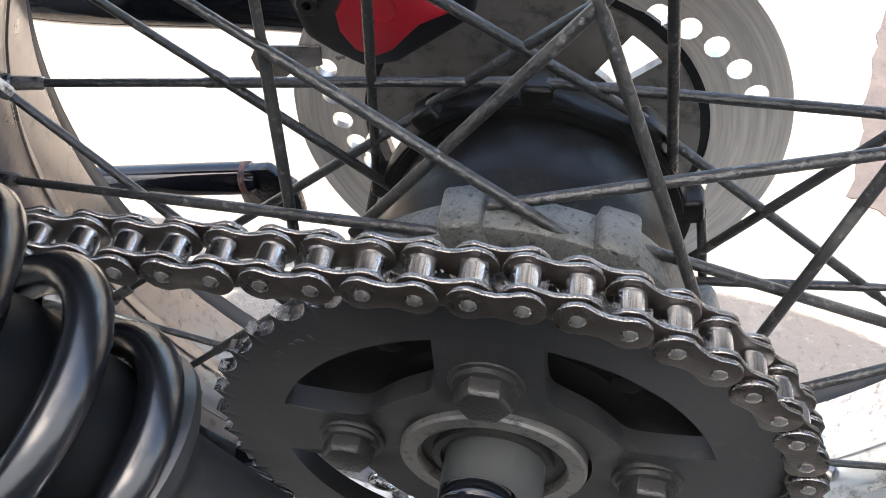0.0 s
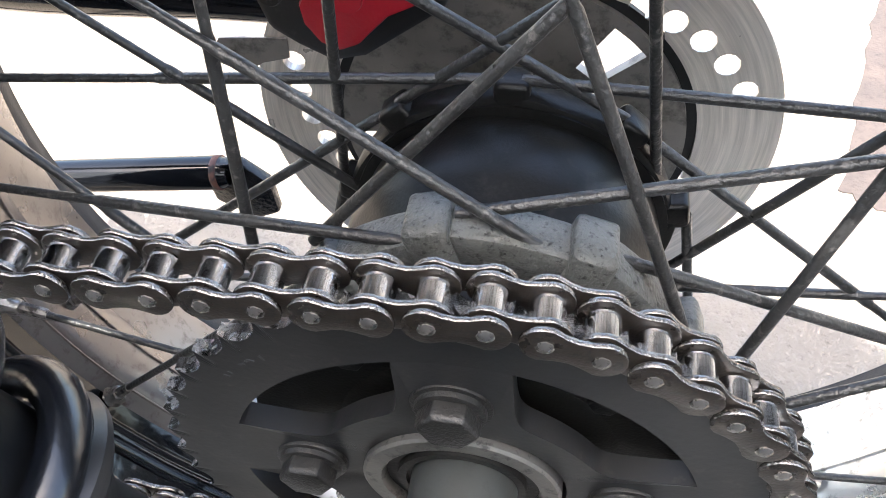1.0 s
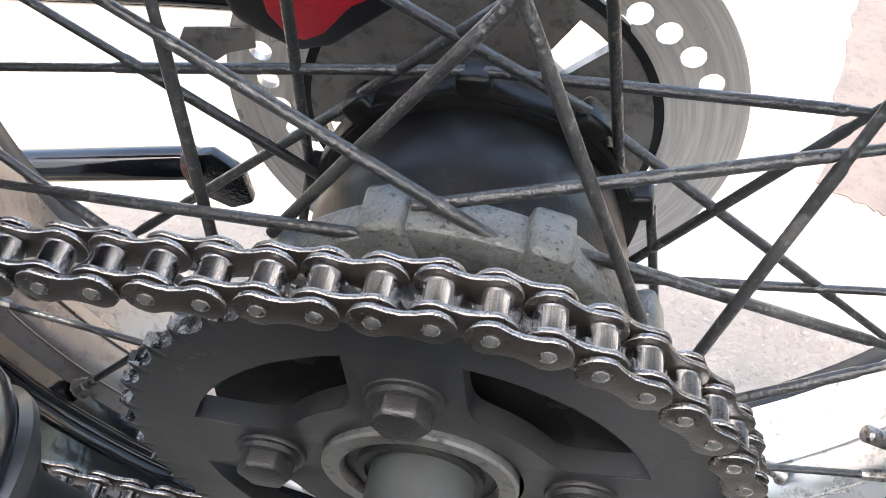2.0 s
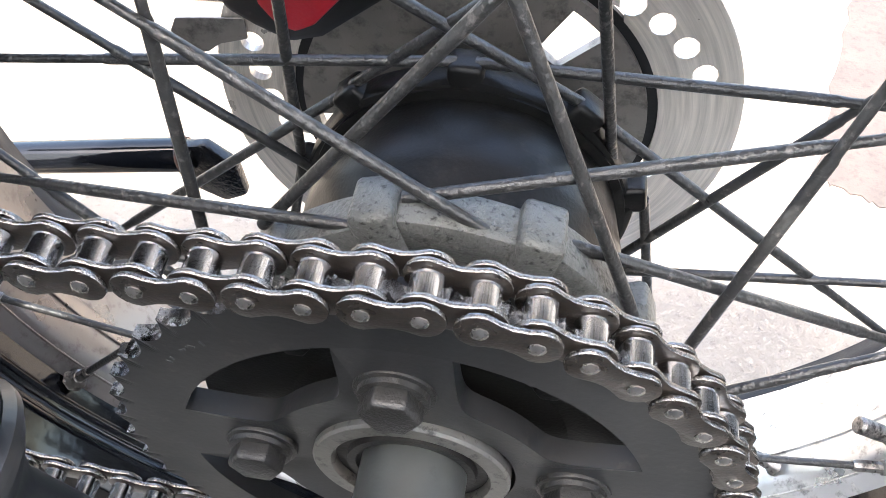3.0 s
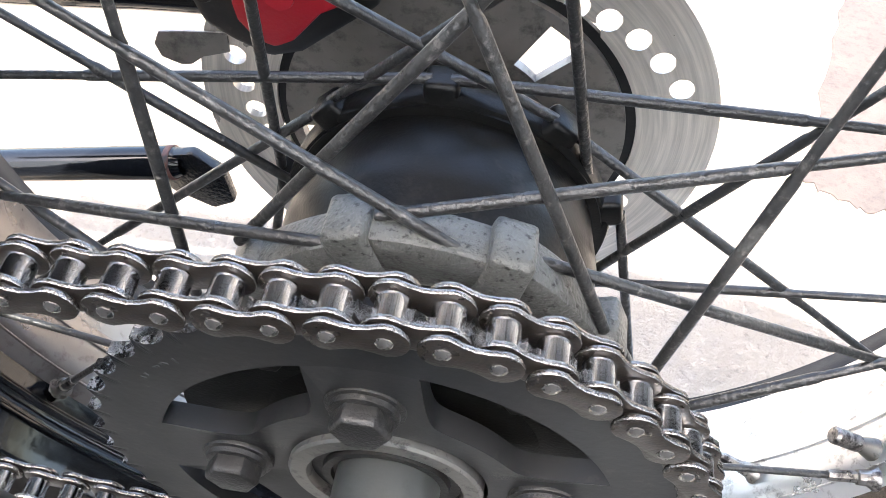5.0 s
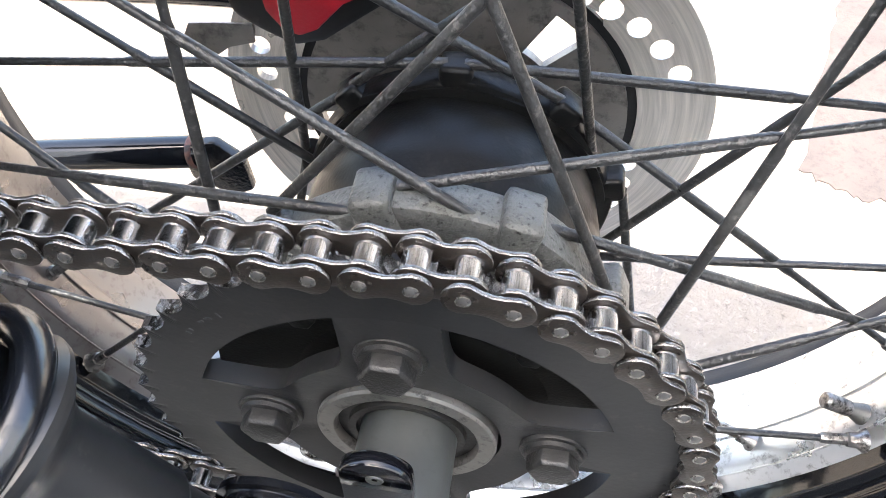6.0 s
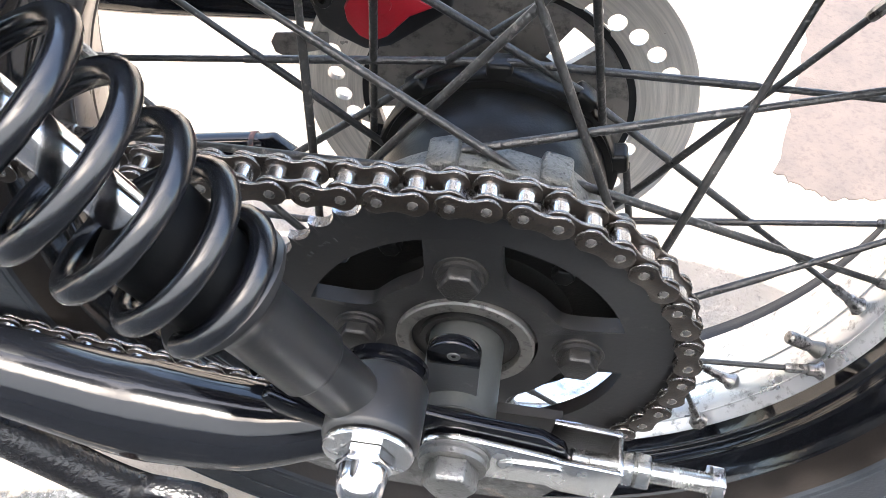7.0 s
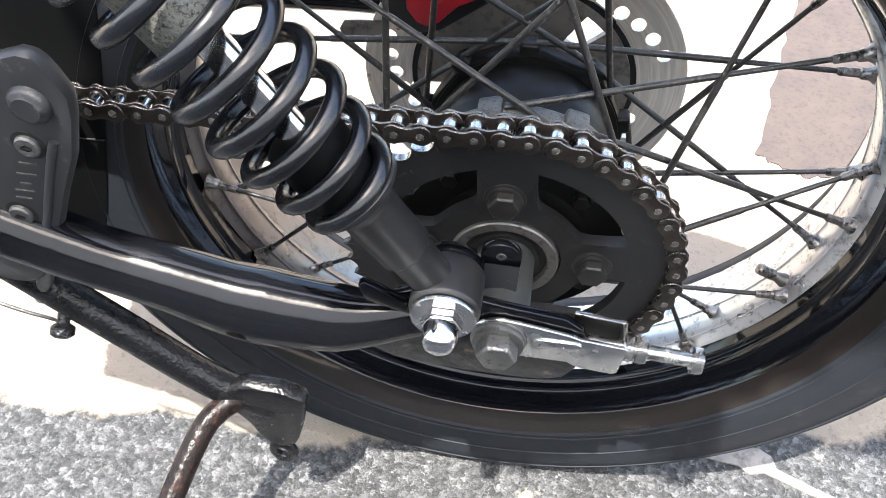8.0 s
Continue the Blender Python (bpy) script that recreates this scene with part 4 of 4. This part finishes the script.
part("hinge_bar", sweep([(-0.2995, -0.0500, 0.006), (-0.3170, -0.0520, -0.037)], [0.0062, 0.0050], 12), M_AXLE, stand, "bare worn hinge bar")
eye_ring = [(-0.1655 + 0.0085 * math.cos(radians(q)), -0.050, -0.2200 + 0.0125 * math.sin(radians(q))) for q in range(0, 361, 20)]
part("foot_eye", sweep(eye_ring, 0.0042, 10), M_STAND, stand, "black oval eye under the foot")
part("stop_knob", sweep([(-0.3087, -0.0440, -0.0520), (-0.3087, -0.0540, -0.0620), (-0.3087, -0.0560, -0.0640), (-0.3087, -0.0600, -0.0680), (-0.3087, -0.0615, -0.0695)], [0.0045, 0.0045, 0.0085, 0.0085, 0.006], 18), M_STAND, stand, "round black stop knob")
part("return_wire", sweep(smooth_path([(-0.373, -0.060, -0.026), (-0.3542, -0.060, -0.0344), (-0.331, -0.060, -0.044), (-0.3154, -0.058, -0.0518), (-0.311, -0.055, -0.059)], 5), 0.0014, 8), M_SPOKE, stand, "thin return wire")
part("lever", sweep(smooth_path([(-0.185, -0.045, -0.140), (-0.205, -0.06, -0.145), (-0.218, -0.085, -0.155), (-0.235, -0.16, -0.19)], 8), 0.0096, 14), M_RUST, stand, "rusty dark foot lever")

# ---- front bracket and dark body ahead ----
bracket = thing("footrest_bracket", (-0.30, -0.05, 0.0), "grey cast footrest bracket with two screws", "bracket", "motorcycle")
casting = part("casting", prism([(-0.371, 0.170), (-0.300, 0.171), (-0.270, 0.175), (-0.257, 0.180), (-0.247, 0.179), (-0.241, 0.168), (-0.236, 0.154), (-0.2385, 0.138), (-0.247, 0.110), (-0.262, 0.078), (-0.277, 0.042), (-0.284, 0.022), (-0.296, 0.008), (-0.317, 0.000), (-0.371, -0.006)], -0.056, -0.043, 0.005), M_GREY, bracket)
part("ridge", sweep(smooth_path([(-0.253, -0.056, 0.124), (-0.257, -0.056, 0.116), (-0.268, -0.056, 0.088), (-0.284, -0.056, 0.046), (-0.292, -0.056, 0.038), (-0.316, -0.056, 0.030), (-0.36, -0.056, 0.026)], 5), 0.0028, 10), M_GREY, casting)
part("boss", lathe([(0.0001, -0.062), (0.0075, -0.062), (0.0085, -0.061), (0.0100, -0.0605), (0.0118, -0.058), (0.0122, -0.050), (0.0001, -0.050)], 32, closed=False), M_GREY, casting, "round boss with a sunk middle", at=(-0.258, 0, 0.149))
for x, z in ((-0.2700, 0.1180), (-0.2951, 0.058)):
    part("recess", lathe([(0.0074, -0.0562), (0.0100, -0.0562), (0.0100, -0.0550), (0.0074, -0.0550)], 28), M_RUBBER, casting, "dark ring round the screw", at=(x, 0, z))
    scr = part("screw", lathe([(0.0001, -0.0572), (0.0020, -0.0572), (0.0024, -0.0590), (0.0062, -0.0590), (0.0074, -0.0580), (0.0076, -0.0555), (0.0001, -0.0555)], 28, closed=False), M_AXLE, casting, "worn pan-head screw", at=(x, 0, z))
    part("slot", box((0.0062, 0.0008, 0.0016), 0.0, (0, -0.0591, 0), None), M_RUBBER, scr, "dark slot")
for z, w in ((0.1035, 0.0105), (0.0945, 0.0120), (0.0865, 0.0065), (0.0800, 0.0120), (0.0735, 0.0100)):
    part("raised_mark", box((w, 0.0012, 0.0011), 0.0003, (-0.2755 - (0.1035 - z) * 0.42, -0.0565, z)), M_SPACER, casting)
part("lower_boss", lathe([(0.0001, -0.064), (0.024, -0.064), (0.028, -0.061), (0.030, -0.055), (0.030, -0.030), (0.0001, -0.030)], 40, closed=False), M_GREY, casting, at=(-0.318, 0, 0.022))

body = thing("engine_cover", (-0.42, 0.05, 0.0), "dark grey plastic cover over the front of the chain", "cover", "motorcycle")
part("shell", prism([(-0.45, 0.34), (-0.225, 0.34), (-0.235, 0.24), (-0.256, 0.140), (-0.277, 0.051), (-0.296, -0.025), (-0.312, -0.070), (-0.45, -0.070)], 0.0208, 0.0270, 0.002), M_BODY, body)
part("seam", box((0.085, 0.0010, 0.0010), 0.0, (-0.320, 0.0206, 0.050), Matrix.Rotation(radians(-2), 4, "Y")), M_GREY, body, "thin raised seam")

# ---- caliper and far arm ----
farm = thing("swingarm", (-0.1, 0.26, 0.0), "gloss black far arm of the swingarm", "swingarm", "motorcycle")
part("tube", sweep(smooth_path([(-0.45, 0.26, 0.030), (-0.30, 0.26, 0.024), (-0.15, 0.26, 0.034), (-0.03, 0.26, 0.03)], 8), 0.0215, 24), M_GLOSS, farm)
sleeve = [(-0.075, 0.26, 0.0325), (-0.073, 0.26, 0.0325), (-0.040, 0.26, 0.0305), (-0.038, 0.26, 0.0304)]
part("sleeve", sweep(sleeve, [0.0220, 0.0235, 0.0235, 0.0220], 24), M_BLACK, farm, "black welded end sleeve")
cal = thing("brake_caliper", (-0.08, 0.20, 0.07), "black and red rear brake caliper", "brake caliper", "motorcycle")
part("body", prism([(-0.1274, 0.1150), (-0.1274, 0.0988), (-0.1238, 0.0816), (-0.1184, 0.0647), (-0.1058, 0.0569), (-0.0897, 0.0494), (-0.0734, 0.0545), (-0.0367, 0.0837), (-0.0343, 0.1250)], 0.180, 0.203, 0.004), M_BLACK, cal, "black caliper body")
cover = part("cover", prism([(-0.1004, 0.0841), (-0.0965, 0.0925), (-0.0916, 0.0975), (-0.082, 0.1025), (-0.0725, 0.1042), (-0.062, 0.1010), (-0.0535, 0.0945), (-0.045, 0.0912), (-0.0609, 0.0824), (-0.0744, 0.0668), (-0.0836, 0.0618), (-0.0923, 0.0658), (-0.0991, 0.0752)], 0.172, 0.181, 0.003), M_RED, cal, "red painted cover")
part("recess", lathe([(0.0001, 0.1712), (0.0055, 0.1712), (0.0066, 0.1708), (0.0072, 0.1725), (0.0001, 0.1725)], 28, closed=False), M_RED, cover, at=(-0.078, 0, 0.091))
for x, z in ((-0.1136, 0.0864), (-0.0486, 0.1088)):
    part("bolt", lathe([(0.0022, 0.1745), (0.0050, 0.1745), (0.0058, 0.1755), (0.0058, 0.181), (0.0022, 0.181)], 24), M_BOLT, cal, "socket-head bolt", at=(x, 0, z))
part("pad_tab", prism([(-0.1600, 0.030), (-0.1580, 0.0220), (-0.1480, 0.0180), (-0.1424, 0.0190), (-0.1350, 0.0250), (-0.1200, 0.0300), (-0.1200, 0.0420), (-0.1420, 0.0400), (-0.1560, 0.0380)], 0.204, 0.2055, 0.0005), M_CARRIER, cal, "thin steel pad tab")

part("cross_tube", sweep([(-0.40, -0.035, 0.005), (-0.43, 0.05, -0.06), (-0.45, 0.27, -0.180)], 0.0115, 16), M_STAND, stand)
far_leg = part("leg", sweep([(-0.60, 0.272, -0.205), (-0.45, 0.27, -0.180), (-0.212, 0.27, -0.133), (-0.205, 0.27, -0.132)], [0.0125, 0.0125, 0.0125, 0.009], 20), M_GLOSS, stand)
part("end_ring", sweep([(-0.2155, 0.27, -0.1337), (-0.2145, 0.27, -0.1335), (-0.2115, 0.27, -0.1329), (-0.2105, 0.27, -0.1327)], [0.0124, 0.0128, 0.0128, 0.0122], 20), M_RUST_RED, far_leg, "rust-red end ring")
part("bracket", prism([(-0.225, -0.125), (-0.195, -0.118), (-0.175, -0.135), (-0.172, -0.165), (-0.19, -0.175), (-0.22, -0.160)], 0.266, 0.276, 0.003), M_STAND, far_leg, "worn dark end bracket")

# ---- added and unseen: wall behind the camera, ragged awning that shades the bike ----
# unseen wall, added to close the surroundings for reflections
wall = part("wall_south", box((14, 0.2, 2.6), 0.0, (0, -3.2, 1.3 - AZ)), M_WALL, None)
tagged(wall, "unseen plain wall added behind the camera", "wall", kind="structure")
AH = 1.6          # height of the added awning
SHADE = [(-9.0, -0.03), (-0.50, -0.03), (-0.29, 0.0), (-0.23, 0.14), (-0.19, 0.33), (-0.10, 0.35), (0.10, 0.35), (0.167, 0.356), (0.23, 0.33), (0.29, 0.30), (0.40, 0.28), (0.60, 0.30), (9.0, 0.30)]


def awning():
    """An added, unseen cloth sheet; its ragged front edge, small holes and long gap shape the sun on the bike."""
    bm = bmesh.new()
    cell = 0.0125
    nx, ny = 200, 62
    x0, y0 = -1.45, -0.78
    verts = {}

    def vert(i, j):
        if (i, j) not in verts:
            verts[i, j] = bm.verts.new((x0 + i * cell, y0 + j * cell, 0.0))
        return verts[i, j]

    for i in range(nx):
        for j in range(ny):
            x, y = x0 + (i + 0.5) * cell + 0.182, y0 + (j + 0.5) * cell + 0.488
            for (xa, ya), (xb, yb) in zip(SHADE, SHADE[1:]):
                if xa <= x < xb:
                    lim = ya + (yb - ya) * (x - xa) / (xb - xa)
            lim += 0.030 * noise.noise((x * 9, y * 9, 0.3)) + 0.015 * noise.noise((x * 31, y * 31, 2.0))
            hole = noise.noise((x * 14 + 3.1, y * 14, 5.0)) > 0.36 and -0.16 < y - lim < 0.0 and x < 0.55
            wobble = 0.03 * noise.noise((x * 11, 4.0, 1.0))
            sun_gap = -0.255 + wobble < y < (0.10 if -0.19 < x < -0.065 or x > 0.22 else 0.040) + wobble and abs(x) < 0.8
            if y < lim and not hole and not sun_gap:
                bm.faces.new((vert(i, j), vert(i + 1, j), vert(i + 1, j + 1), vert(i, j + 1)))
    for xa, xb, ya, yb in ((-6.0, x0, -3.1, -0.49), (x0 + nx * cell, 6.0, -3.1, -0.19), (x0, x0 + nx * cell, -3.1, y0)):
        bm.faces.new([bm.verts.new((x, y, 0.0)) for x, y in ((xa, ya), (xb, ya), (xb, yb), (xa, yb))])
    return bm


# thin cloth, so the added sheet also gives soft fill from above
M_CLOTH = mat("shade_cloth", (0.75, 0.75, 0.74), 0.9, vary=0.1, scale=6, bump=0.2)
nt = M_CLOTH.node_tree
thin = nt.nodes.new("ShaderNodeBsdfTranslucent")
thin.inputs["Color"].default_value = (0.74, 0.78, 0.81, 1)
half = nt.nodes.new("ShaderNodeMixShader")
half.inputs[0].default_value = 0.42
nt.links.new(nt.nodes["Principled BSDF"].outputs[0], half.inputs[1])
nt.links.new(thin.outputs[0], half.inputs[2])
nt.links.new(half.outputs[0], nt.nodes["Material Output"].inputs["Surface"])
aw = part("awning", awning(), M_CLOTH, None, smooth=False, at=(0, 0, AH - AZ))
tagged(aw, "unseen pale cloth sheet added overhead to shade the bike", "awning", kind="structure")
